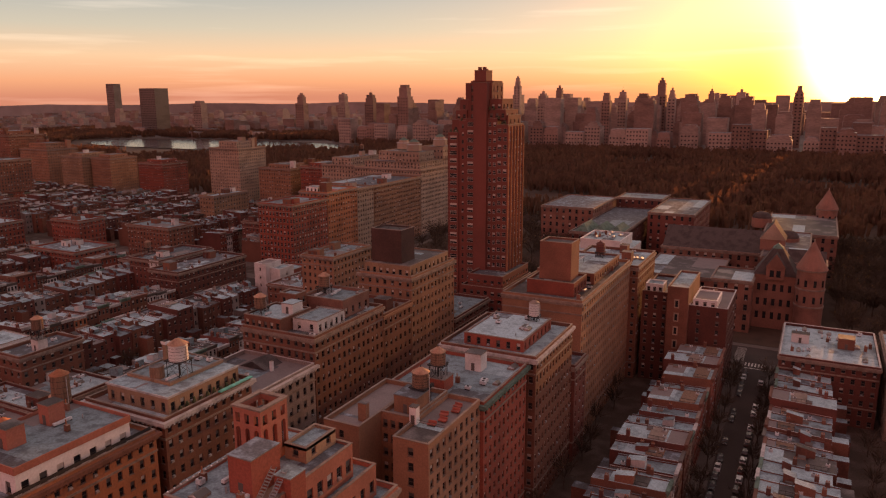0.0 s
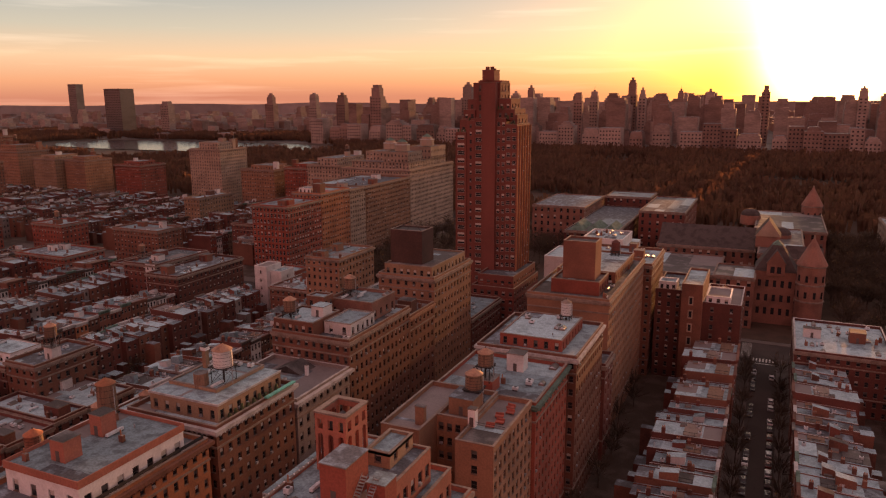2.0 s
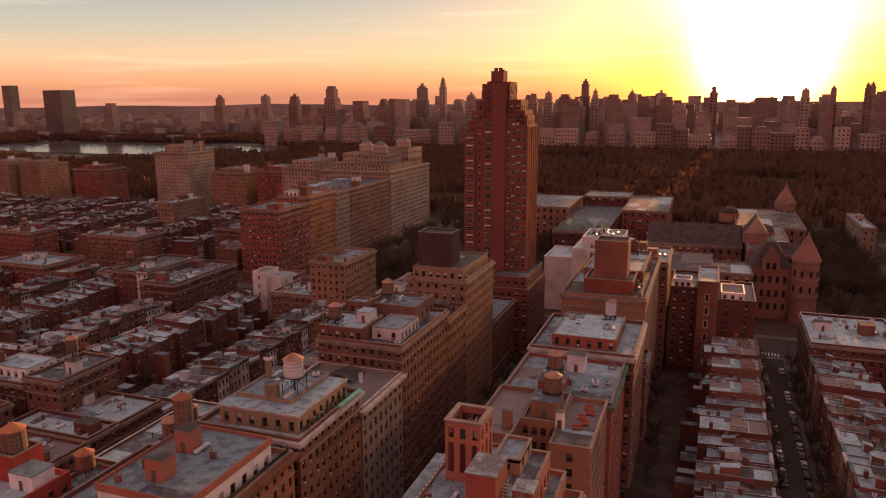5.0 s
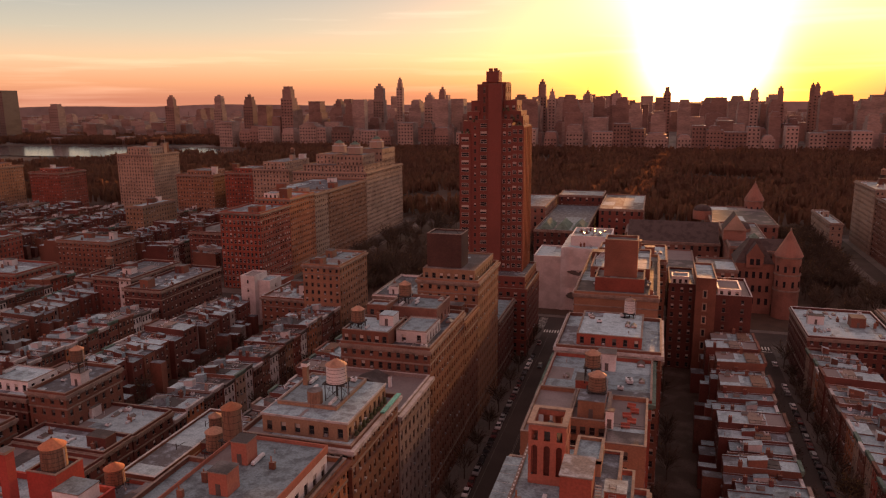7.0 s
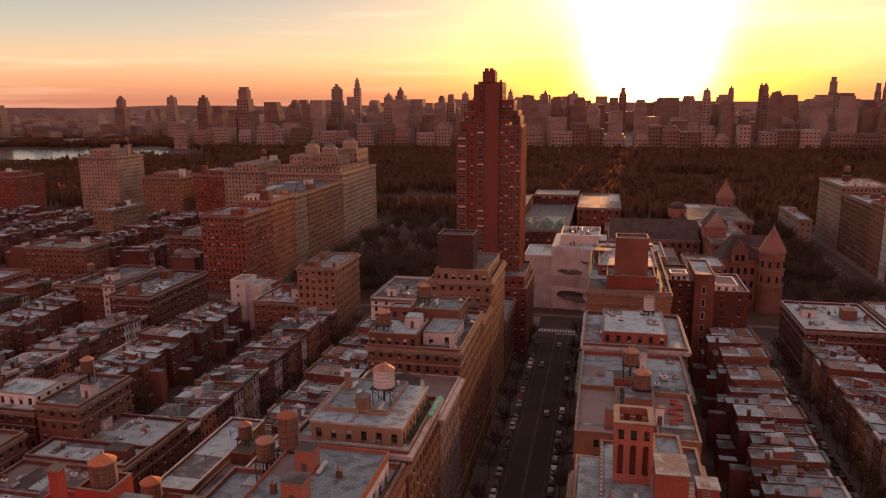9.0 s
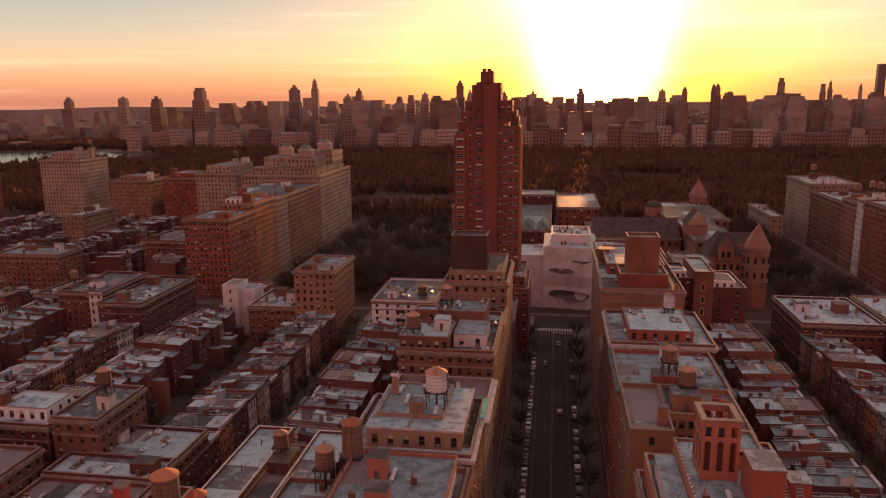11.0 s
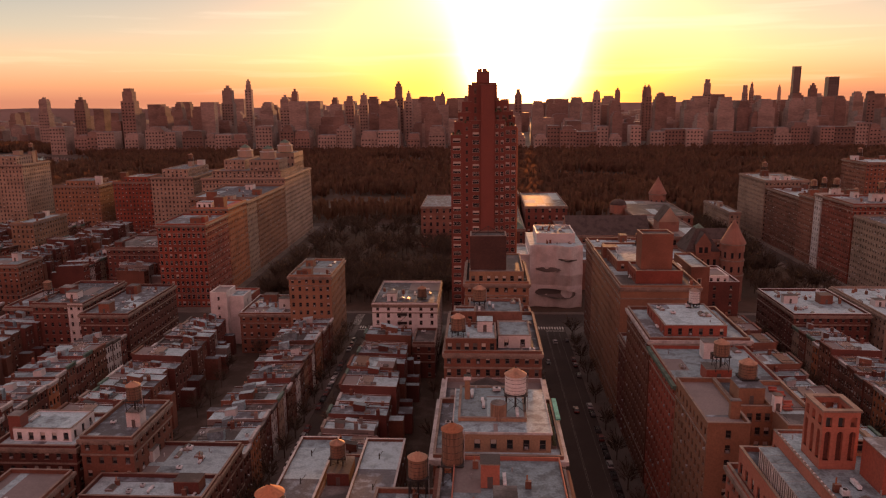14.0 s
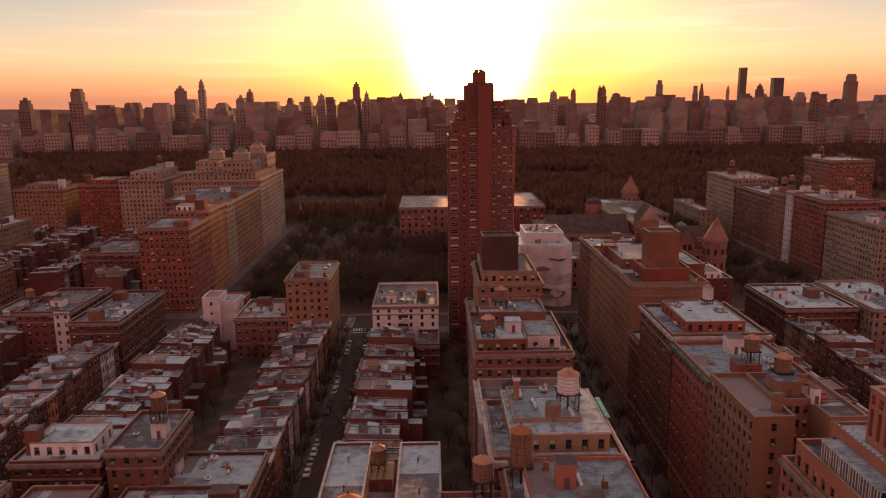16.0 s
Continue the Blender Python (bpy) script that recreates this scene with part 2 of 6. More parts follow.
mat("car_red", (0.12, 0.016, 0.014), rough=0.3, var=0.1)
mat("car_yellow", (0.62, 0.40, 0.03), rough=0.35, var=0.1)
mat("furniture_red", (0.40, 0.11, 0.08), rough=0.8, var=0.2)
mat("planter_green", (0.07, 0.09, 0.045), rough=0.9, var=0.4, scale=0.8)
mat("shade_cloth", (0.68, 0.66, 0.62), rough=0.8, var=0.15)


def simple(name, col, rough, metal=0.0, bump=0.0, bscale=1.0):
    m = bpy.data.materials.new(name)
    m.use_nodes = True
    nt = m.node_tree
    b = nt.nodes["Principled BSDF"]
    b.inputs["Base Color"].default_value = (*col, 1)
    b.inputs["Roughness"].default_value, b.inputs["Metallic"].default_value = rough, metal
    if bump:
        tc, n, bp = nt.nodes.new("ShaderNodeTexCoord"), nt.nodes.new("ShaderNodeTexNoise"), nt.nodes.new("ShaderNodeBump")
        n.inputs["Scale"].default_value = bscale
        bp.inputs["Strength"].default_value = bump
        nt.links.new(tc.outputs["Object"], n.inputs["Vector"])
        nt.links.new(n.outputs["Fac"], bp.inputs["Height"])
        nt.links.new(bp.outputs[0], b.inputs["Normal"])
    MATS[name] = m
    return m


for name_ in ("slate", "copper_green", "roof_tar", "roof_grey", "duct_metal", "asphalt"):          # dull, weathered coats
    MATS[name_].node_tree.nodes["Principled BSDF"].inputs["Specular IOR Level"].default_value = 0.15
simple("glass", (0.022, 0.024, 0.028), 0.12, bump=0.03, bscale=0.8)
simple("glass_lit", (0.10, 0.095, 0.09), 0.35, bump=0.03, bscale=0.8)
simple("water", (0.05, 0.05, 0.055), 0.16, bump=0.05, bscale=0.15)


def thin(name, share):
    """Fine twigs let a share of the light behind them through."""
    nt = MATS[name].node_tree
    b, out = nt.nodes["Principled BSDF"], nt.nodes["Material Output"]
    tr, mx = nt.nodes.new("ShaderNodeBsdfTranslucent"), nt.nodes.new("ShaderNodeMixShader")
    nt.links.new(b.inputs["Base Color"].links[0].from_socket, tr.inputs["Color"])
    mx.inputs[0].default_value = share
    nt.links.new(b.outputs[0], mx.inputs[1]), nt.links.new(tr.outputs[0], mx.inputs[2])
    nt.links.new(mx.outputs[0], out.inputs["Surface"])


thin("woods", 0.5), thin("twigs", 0.4)

# ---- mesh building ----


class Geo:
    """Gathers faces with a material each, and links them as one mesh object."""

    def __init__(self):
        self.v, self.f, self.m, self.names = [], [], [], []

    def slot(self, name):
        if name not in self.names:
            self.names.append(name)
        return self.names.index(name)

    def face(self, pts, name):
        k = len(self.v)
        self.v.extend(tuple(p) for p in pts)
        self.f.append(tuple(range(k, k + len(pts))))
        self.m.append(self.slot(name))

    def box(self, x0, x1, y0, y1, z0, z1, name, top=None, bottom=False):
        k, s = len(self.v), self.slot(name)
        self.v.extend([(x0, y0, z0), (x1, y0, z0), (x1, y1, z0), (x0, y1, z0), (x0, y0, z1), (x1, y0, z1), (x1, y1, z1), (x0, y1, z1)])
        for q in ((0, 1, 5, 4), (1, 2, 6, 5), (2, 3, 7, 6), (3, 0, 4, 7)):
            self.f.append(tuple(k + i for i in q))
            self.m.append(s)
        self.f.append((k + 4, k + 5, k + 6, k + 7))
        self.m.append(self.slot(top) if top else s)
        if bottom:
            self.f.append((k + 3, k + 2, k + 1, k))
            self.m.append(s)
        return self

    def tube(self, c, r0, r1, z0, z1, n, name, top=None, cap=True, turn=0.0):
        k, s = len(self.v), self.slot(name)
        for z, r in ((z0, r0), (z1, r1)):
            self.v.extend((c[0] + r * math.cos(2 * math.pi * i / n + turn), c[1] + r * math.sin(2 * math.pi * i / n + turn), z) for i in range(n))
        for i in range(n):
            j = (i + 1) % n
            self.f.append((k + i, k + j, k + n + j, k + n + i))
            self.m.append(s)
        if cap and r1 > 0.01:
            self.f.append(tuple(k + n + i for i in range(n)))
            self.m.append(self.slot(top) if top else s)
        return self

    def rod(self, a, b, r, name, n=4, r1=None):
        a, b = Vector(a), Vector(b)
        d = (b - a).normalized()
        p = d.cross(Vector((0, 0, 1)) if abs(d.z) < 0.9 else Vector((1, 0, 0))).normalized()
        q = d.cross(p)
        k, s = len(self.v), self.slot(name)
        for e, rr in ((a, r), (b, r if r1 is None else r1)):
            self.v.extend(tuple(e + rr * (math.cos(2 * math.pi * i / n) * p + math.sin(2 * math.pi * i / n) * q)) for i in range(n))
        for i in range(n):
            j = (i + 1) % n
            self.f.append((k + j, k + i, k + n + i, k + n + j))
            self.m.append(s)
        return self

    def gable(self, x0, x1, y0, y1, z0, z1, name, along="y", end=None):
        """A pitched roof over a rectangle, with its ridge along an axis."""
        end = end or name
        if along == "y":
            m = (x0 + x1) / 2
            a, b, c, d, e, f = (x0, y0, z0), (x1, y0, z0), (x1, y1, z0), (x0, y1, z0), (m, y0, z1), (m, y1, z1)
            self.face((b, c, f, e), name), self.face((d, a, e, f), name), self.face((a, b, e), end), self.face((c, d, f), end)
        else:
            m = (y0 + y1) / 2
            a, b, c, d, e, f = (x0, y0, z0), (x1, y0, z0), (x1, y1, z0), (x0, y1, z0), (x0, m, z1), (x1, m, z1)
            self.face((a, b, f, e), name), self.face((c, d, e, f), name), self.face((d, a, e), end), self.face((b, c, f), end)
        return self

    def hip(self, x0, x1, y0, y1, z0, z1, name, inset):
        a, b, c, d = (x0, y0, z0), (x1, y0, z0), (x1, y1, z0), (x0, y1, z0)
        i = min(inset, (x1 - x0) / 2 - 0.05, (y1 - y0) / 2 - 0.05)
        e, f, g, h = (x0 + i, y0 + i, z1), (x1 - i, y0 + i, z1), (x1 - i, y1 - i, z1), (x0 + i, y1 - i, z1)
        for q in ((a, b, f, e), (b, c, g, f), (c, d, h, g), (d, a, e, h), (e, f, g, h)):
            self.face(q, name)
        return self

    def weld(self):
        """Joins corners that lie on one another."""
        q, inv = np.unique(np.round(np.array(self.v), 3), axis=0, return_inverse=True)
        inv = inv.reshape(-1)
        self.v = q.tolist()
        self.f = [tuple(int(inv[i]) for i in f) for f in self.f]
        return self

    def mesh(self, name):
        me = bpy.data.meshes.new(name)
        me.from_pydata(self.v, [], self.f)
        for n in self.names:
            me.materials.append(MATS[n])
        me.polygons.foreach_set("material_index", self.m)
        me.update()
        return me

    def put(self, name, parent=None, label="", kind=""):
        ob = new(name, self.mesh(name))
        if parent is not None:
            ob.parent = parent
        return tagged(ob, label, kind=kind)


def thing(name, label, category, at=(0, 0, 0), group="", turn=0):
    ob = new(name)
    ob.matrix_basis = pose(*at, 0, 0, turn)
    return tagged(ob, label, category, group)


def facade(g, p, u, width, z0, z1, n, m, ww, wh, sill, rec, name):
    """A wall from p along u, with n by m openings through it and their reveals; returns the openings' places (middle of the sill)."""
    nrm = (u[1], -u[0])
    if n == 0 or m == 0:
        g.face([(p[0], p[1], z0), (p[0] + u[0] * width, p[1] + u[1] * width, z0), (p[0] + u[0] * width, p[1] + u[1] * width, z1), (p[0], p[1], z1)], name)
        return []
    bay, fh = width / n, (z1 - z0) / m
    us, vs = [0.0], [z0]
    for i in range(n):
        us += [i * bay + (bay - ww) / 2, i * bay + (bay + ww) / 2]
    for j in range(m):
        vs += [z0 + j * fh + sill, z0 + j * fh + sill + wh]
    us.append(width), vs.append(z1)
    k, s, nu = len(g.v), g.slot(name), len(us)
    for z in vs:
        g.v.extend((p[0] + u[0] * a, p[1] + u[1] * a, z) for a in us)
    wins = []
    for j in range(len(vs) - 1):
        for i in range(nu - 1):
            a = k + j * nu + i
            if i % 2 and j % 2:
                q = len(g.v)
                for b in (a, a + 1, a + nu + 1, a + nu):
                    x, y, z = g.v[b]
                    g.v.append((x - nrm[0] * rec, y - nrm[1] * rec, z))
                for c, d, e, f in ((a, a + 1, q + 1, q), (a + 1, a + nu + 1, q + 2, q + 1), (a + nu + 1, a + nu, q + 3, q + 2), (a + nu, a, q, q + 3)):
                    g.f.append((c, d, e, f))
                    g.m.append(s)
                mid = (us[i] + us[i + 1]) / 2
                wins.append((p[0] + u[0] * mid - nrm[0] * rec, p[1] + u[1] * mid - nrm[1] * rec, vs[j], u))
            else:
                g.f.append((a, a + 1, a + nu + 1, a + nu))
                g.m.append(s)
    return wins


def window_geo(g, ww, wh, kind, frame_name="window_frame", at=(0, 0, 0), u=(1, 0)):
    """One sash window: frame, meeting rail, two panes, sill. Local x runs along the wall, y points inwards."""
    nrm = (u[1], -u[0])

    def w(x, out, z):
        return (at[0] + u[0] * x + nrm[0] * out, at[1] + u[1] * x + nrm[1] * out, at[2] + z)

    h, f, mid = ww / 2, 0.09, wh * 0.5

    def q(x0, x1, z0, z1, out, name):
        g.face([w(x0, out, z0), w(x1, out, z0), w(x1, out, z1), w(x0, out, z1)], name)

    q(-h, -h + f, 0, wh, 0.05, frame_name), q(h - f, h, 0, wh, 0.05, frame_name)
    q(-h + f, h - f, 0, f, 0.05, frame_name), q(-h + f, h - f, wh - f, wh, 0.05, frame_name)
    q(-h + f, h - f, mid - 0.05, mid + 0.05, 0.06, frame_name)
    q(-h + f, h - f, f, mid, 0.0, "glass")
    q(-h + f, h - f, mid, wh - f, 0.02, "blind" if kind == 2 else "glass_lit" if kind == 1 else "glass")
    x0, x1, o0, o1 = -h - 0.1, h + 0.1, 0.2, 0.34         # sill
    g.face([w(x0, o1, -0.14), w(x1, o1, -0.14), w(x1, o1, 0.0), w(x0, o1, 0.0)], "sill_stone")
    g.face([w(x0, o1, 0.0), w(x1, o1, 0.0), w(x1, o0 - 0.2, 0.02), w(x0, o0 - 0.2, 0.02)], "sill_stone")
    if kind == 3:                                            # a cooler in the lower sash
        a = [w(-0.33, 0.0, 0.1), w(0.33, 0.0, 0.1), w(0.33, 0.5, 0.1), w(-0.33, 0.5, 0.1)]
        b = [(x, y, z + 0.42) for x, y, z in a]
        g.face([a[3], a[2], b[2], b[3]], "steel_grey"), g.face([b[3], b[2], b[1], b[0]], "steel_grey")
        g.face([a[0], a[3], b[3], b[0]], "steel_grey"), g.face([a[2], a[1], b[1], b[2]], "steel_grey")


WINDOW_MESHES = {}


def window_mesh(ww, wh, kind, frame_name):
    key = (round(ww, 2), round(wh, 2), kind, frame_name)
    if key not in WINDOW_MESHES:
        g = Geo()
        window_geo(g, ww, wh, kind, frame_name)
        WINDOW_MESHES[key] = g.mesh("window")
    return WINDOW_MESHES[key]


KINDS = (0, 0, 0, 1, 1, 2, 2, 3)


def add_windows(parent, wins, ww, wh, single, frame_name="window_frame", rng=random):
    """Windows as parts of their own, as many as single says; the rest joined."""
    singles, rest = wins[:single], wins[single:]
    for x, y, z, u in singles:
        ob = new("window", window_mesh(ww, wh, rng.choice(KINDS), frame_name))
        ob.parent = parent
        ob.matrix_basis = pose(x, y, z, 0, 0, math.degrees(math.atan2(u[1], u[0])))
    if rest:
        g = Geo()
        for x, y, z, u in rest:
            window_geo(g, ww, wh, rng.choice(KINDS), frame_name, (x, y, z), u)
        g.put("windows", parent, kind="stuff")


def sheets(g, x0, x1, y0, y1, z0, z1, roof, rng):
    """A roof deck of neighbouring sheets of newer and older roofing, from z0 at x0 to z1 at x1."""
    def cuts(a, b):
        n = max(1, min(4, int((b - a) / 4.5)))
        inner = sorted(rng.uniform(0.12, 0.88) for i in range(n - 1))
        return [a] + [a + (b - a) * q for q in inner] + [b]
    xs, ys = cuts(x0, x1), cuts(y0, y1)
    k = len(g.v)
    g.v.extend((x, y, z0 + (z1 - z0) * (x - x0) / (x1 - x0)) for y in ys for x in xs)
    for j in range(len(ys) - 1):
        for i in range(len(xs) - 1):
            a = k + j * len(xs) + i
            g.f.append((a, a + 1, a + 1 + len(xs), a + len(xs)))
            g.m.append(g.slot(roof if rng.random() < 0.68 else rng.choice(("roof_silver", "roof_grey", "roof_frost", "roof_tan"))))


def block(parent, x0, x1, y0, y1, z0, z1, wall, roof, m, n=(0, 0, 0, 0), ww=1.2, wh=1.9, sill=0.85, rec=0.28, parapet=1.0, cap="coping",
          cornice=0.0, cornice_mat="coping", cornice_sides="SWNE", single=0, frame_name="window_frame", name="wall", bands=(), band_mat="coping", rng=random):
    """A storeyed body with openings, parapet, coping, cornice and roof deck, as parts of parent. n: openings across W, S, E, N."""
    g = Geo()
    top = z1 + parapet
    W, S, E, N = n
    wins = facade(g, (x0, y0), (1, 0), x1 - x0, z0, z1, W, m, ww, wh, sill, rec, wall)
    wins += facade(g, (x1, y0), (0, 1), y1 - y0, z0, z1, S, m, ww, wh, sill, rec, wall)
    wins += facade(g, (x0, y1), (0, -1), y1 - y0, z0, z1, N, m, ww, wh, sill, rec, wall)
    wins += facade(g, (x1, y1), (-1, 0), x1 - x0, z0, z1, E, m, ww, wh, sill, rec, wall)
    t = 0.35
    ring = [(x0, y0), (x1, y0), (x1, y1), (x0, y1)]
    inner = [(x0 + t, y0 + t), (x1 - t, y0 + t), (x1 - t, y1 - t), (x0 + t, y1 - t)]
    if parapet > 0:
        for i in range(4):
            a, b, c, d = ring[i], ring[(i + 1) % 4], inner[i], inner[(i + 1) % 4]
            g.face([(*a, z1), (*b, z1), (*b, top), (*a, top)], wall)
            g.face([(*d, z1), (*c, z1), (*c, top), (*d, top)], wall)
            g.face([(*a, top), (*b, top), (*d, top), (*c, top)], wall)
    body = g.weld().put(name, parent)
    deck = Geo()
    dz = z1 + (0.06 if parapet > 0 else 0.0)
    ins = t if parapet > 0 else 0.0
    pr = random.Random(int((x1 - x0) * 31 + (y1 - y0) * 17 + z1 * 7))
    sheets(deck, x0 + ins, x1 - ins, y0 + ins, y1 - ins, dz, dz, roof, pr)
    deck.put("roof", parent)
    if parapet > 0:
        c = Geo()
        o = 0.08
        c.box(x0 - o, x1 + o, y0 - o, y0 + t + o, top, top + 0.14, cap, bottom=True)
        c.box(x0 - o, x1 + o, y1 - t - o, y1 + o, top, top + 0.14, cap, bottom=True)
        c.box(x0 - o, x0 + t + o, y0 + t + o, y1 - t - o, top, top + 0.14, cap, bottom=True)
        c.box(x1 - t - o, x1 + o, y0 + t + o, y1 - t - o, top, top + 0.14, cap, bottom=True)
        c.put("coping", parent)
    for zb in bands:
        c = Geo()
        o = 0.16
        for side in cornice_sides:
            strip(c, side, x0, x1, y0, y1, zb, zb + 0.45, o, band_mat)
        c.put("string_course", parent)
    if cornice:
        c = Geo()
        for side in cornice_sides:
            strip(c, side, x0, x1, y0, y1, z1 - 0.45, z1 + 0.35, cornice, cornice_mat)
            strip(c, side, x0, x1, y0, y1, z1 - 1.0, z1 - 0.45, cornice * 0.45, cornice_mat)
            length = (x1 - x0) if side in "WE" else (y1 - y0)
            for i in range(int(length / 1.3)):
                a = 0.4 + i * 1.3
                if side == "W":
                    c.box(x0 + a, x0 + a + 0.4, y0 - cornice * 0.85, y0, z1 - 0.95, z1 - 0.45, cornice_mat, bottom=True)
                elif side == "S":
                    c.box(x1, x1 + cornice * 0.85, y0 + a, y0 + a + 0.4, z1 - 0.95, z1 - 0.45, cornice_mat, bottom=True)
                elif side == "N":
                    c.box(x0 - cornice * 0.85, x0, y0 + a, y0 + a + 0.4, z1 - 0.95, z1 - 0.45, cornice_mat, bottom=True)
        c.put("cornice", parent)
    add_windows(parent, wins, ww, wh, single, frame_name, rng)
    return body


def strip(g, side, x0, x1, y0, y1, z0, z1, o, name):
    """A moulding that stands o proud of one side of a body."""
    if side == "W":
        g.box(x0 - o, x1 + o, y0 - o, y0 - 0.003, z0, z1, name, bottom=True)
    elif side == "E":
        g.box(x0 - o, x1 + o, y1 + 0.003, y1 + o, z0, z1, name, bottom=True)
    elif side == "S":
        g.box(x1 + 0.003, x1 + o, y0, y1, z0, z1, name, bottom=True)
    else:
        g.box(x0 - o, x0 - 0.003, y0, y1, z0, z1, name, bottom=True)


def bulkhead(parent, x0, x1, y0, y1, z0, z1, wall, roof="roof_tar", door="W", name="bulkhead"):
    """A stair or lift house on a roof, with an overhanging roof slab and a door."""
    g = Geo()
    g.box(x0, x1, y0, y1, z0, z1, wall)
    g.box(x0 - 0.12, x1 + 0.12, y0 - 0.12, y1 + 0.12, z1, z1 + 0.18, "coping", top=roof, bottom=True)
    ob = g.put(name, parent)
    d = Geo()
    cx, cy = (x0 + x1) / 2, (y0 + y1) / 2
    if door == "W":
        d.box(cx - 0.45, cx + 0.45, y0 - 0.05, y0 + 0.02, z0 + 0.05, z0 + 2.05, "window_frame")
    elif door == "S":
        d.box(x1 - 0.02, x1 + 0.05, cy - 0.45, cy + 0.45, z0 + 0.05, z0 + 2.05, "window_frame")
    elif door == "N":
        d.box(x0 - 0.05, x0 + 0.02, cy - 0.45, cy + 0.45, z0 + 0.05, z0 + 2.05, "window_frame")
    else:
        return ob
    d.put("door", ob)
    return ob


def water_tank(x, y, z, r=2.0, h=3.6, legs=3.2, cap="tank_cap", wood="tank_wood", label="round wooden water tank with conical cap on an iron frame", turn=0):
    """A rooftop tank: staves, hoops, conical cap, platform, four legs with braces, pipe."""
    t = thing("water_tank", label, "water tank", (x, y, z), "rooftop water tanks", turn)
    g = Geo()
    g.tube((0, 0), r, r * 0.96, legs + 0.3, legs + 0.3 + h, 20, wood)
    barrel = g.put("barrel", t)
    g = Geo()
    for i in range(5):
        zz = legs + 0.5 + h * (i / 5.0) ** 1.15
        rr = r * (1 - 0.04 * (zz - legs - 0.3) / h)
        g.tube((0, 0), rr + 0.03, rr + 0.03, zz, zz + 0.07, 20, "iron", cap=False)
    g.put("hoop", barrel)
    g = Geo()
    g.tube((0, 0), r * 1.06, 0.12, legs + 0.3 + h, legs + 0.3 + h + r * 0.62, 16, cap)
    g.tube((0, 0), 0.15, 0.15, legs + 0.3 + h + r * 0.6, legs + 0.3 + h + r * 0.6 + 0.3, 8, "iron")
    g.put("cap", t)
    g = Geo()
    g.box(-r * 1.05, r * 1.05, -r * 1.05, r * 1.05, legs + 0.1, legs + 0.3, "iron", bottom=True)
    for i in (-0.7, 0, 0.7):
        g.box(-r * 1.1, r * 1.1, i * r - 0.1, i * r + 0.1, legs - 0.15, legs + 0.1, "iron", bottom=True)
    g.put("platform", t)
    e = r * 0.85
    corners = [(-e, -e), (e, -e), (e, e), (-e, e)]
    for i in range(4):
        a, b = corners[i], corners[(i + 1) % 4]
        g = Geo()
        g.rod((*a, 0), (*a, legs), 0.11, "iron")
        g.put("leg", t)
        g = Geo()
        g.rod((*a, 0.2), (*b, legs - 0.2), 0.045, "iron")
        g.rod((*b, 0.2), (*a, legs - 0.2), 0.045, "iron")
        g.put("brace", t)
    g = Geo()
    g.rod((r + 0.2, 0, 0), (r + 0.2, 0, legs + h), 0.09, "steel_grey", 6)
    g.rod((0, 0, 0), (0, 0, legs), 0.22, "iron", 6)
    g.put("pipe", t)
    return t


def roof_bits(parent, x0, x1, y0, y1, z, rng, density=0.012):
    """Vents, pipes, coolers, skylights and ducts on a deck, each a part."""
    area = (x1 - x0) * (y1 - y0)
    for i in range(max(1, int(area * density))):
        x, y, kind = rng.uniform(x0 + 1, x1 - 1), rng.uniform(y0 + 1, y1 - 1), rng.random()
        g = Geo()
        if kind < 0.25:
            g.tube((x, y), 0.14, 0.14, z, z + rng.uniform(0.5, 1.1), 6, "steel_grey")
            g.put("vent_pipe", parent)
        elif kind < 0.5:
            w, d, h = rng.uniform(0.5, 0.9), rng.uniform(0.4, 0.7), rng.uniform(0.7, 1.1)
            g.box(x - w, x + w, y - d, y + d, z + 0.25, z + h, "duct_metal", bottom=True)
            g.box(x - w + 0.1, x + w - 0.1, y - d, y - d + 0.12, z, z + 0.25, "iron")
            g.tube((x, y), d * 0.6, d * 0.6, z + h, z + h + 0.08, 10, "iron")
            g.put("cooling_unit", parent)
        elif kind < 0.7:
            w, d = rng.uniform(0.6, 1.1), rng.uniform(0.8, 1.6)
            g.box(x - w, x + w, y - d, y + d, z, z + 0.45, "coping")
            g.gable(x - w, x + w, y - d, y + d, z + 0.45, z + 0.95, "glass_lit", "y", "duct_metal")
            g.put("skylight", parent)
        elif kind < 0.85:
            length = rng.uniform(1.5, 4.0)
            g.box(x - 0.3, x + 0.3, y - length / 2, y + length / 2, z + 0.2, z + 0.7, "duct_metal", bottom=True)
            g.box(x - 0.3, x + 0.3, y - length / 2, y - length / 2 + 0.3, z, z + 0.2, "iron")
            g.box(x - 0.3, x + 0.3, y + length / 2 - 0.3, y + length / 2, z, z + 0.2, "iron")
            g.put("duct", parent)
        else:
            g.box(x - 0.5, x + 0.5, y - 0.35, y + 0.35, z, z + rng.uniform(1.2, 2.0), "brick_brown", top="coping")
            g.tube((x - 0.2, y), 0.13, 0.13, z + 1.2, z + 2.3, 6, "brick_orange")
            g.put("chimney", parent)


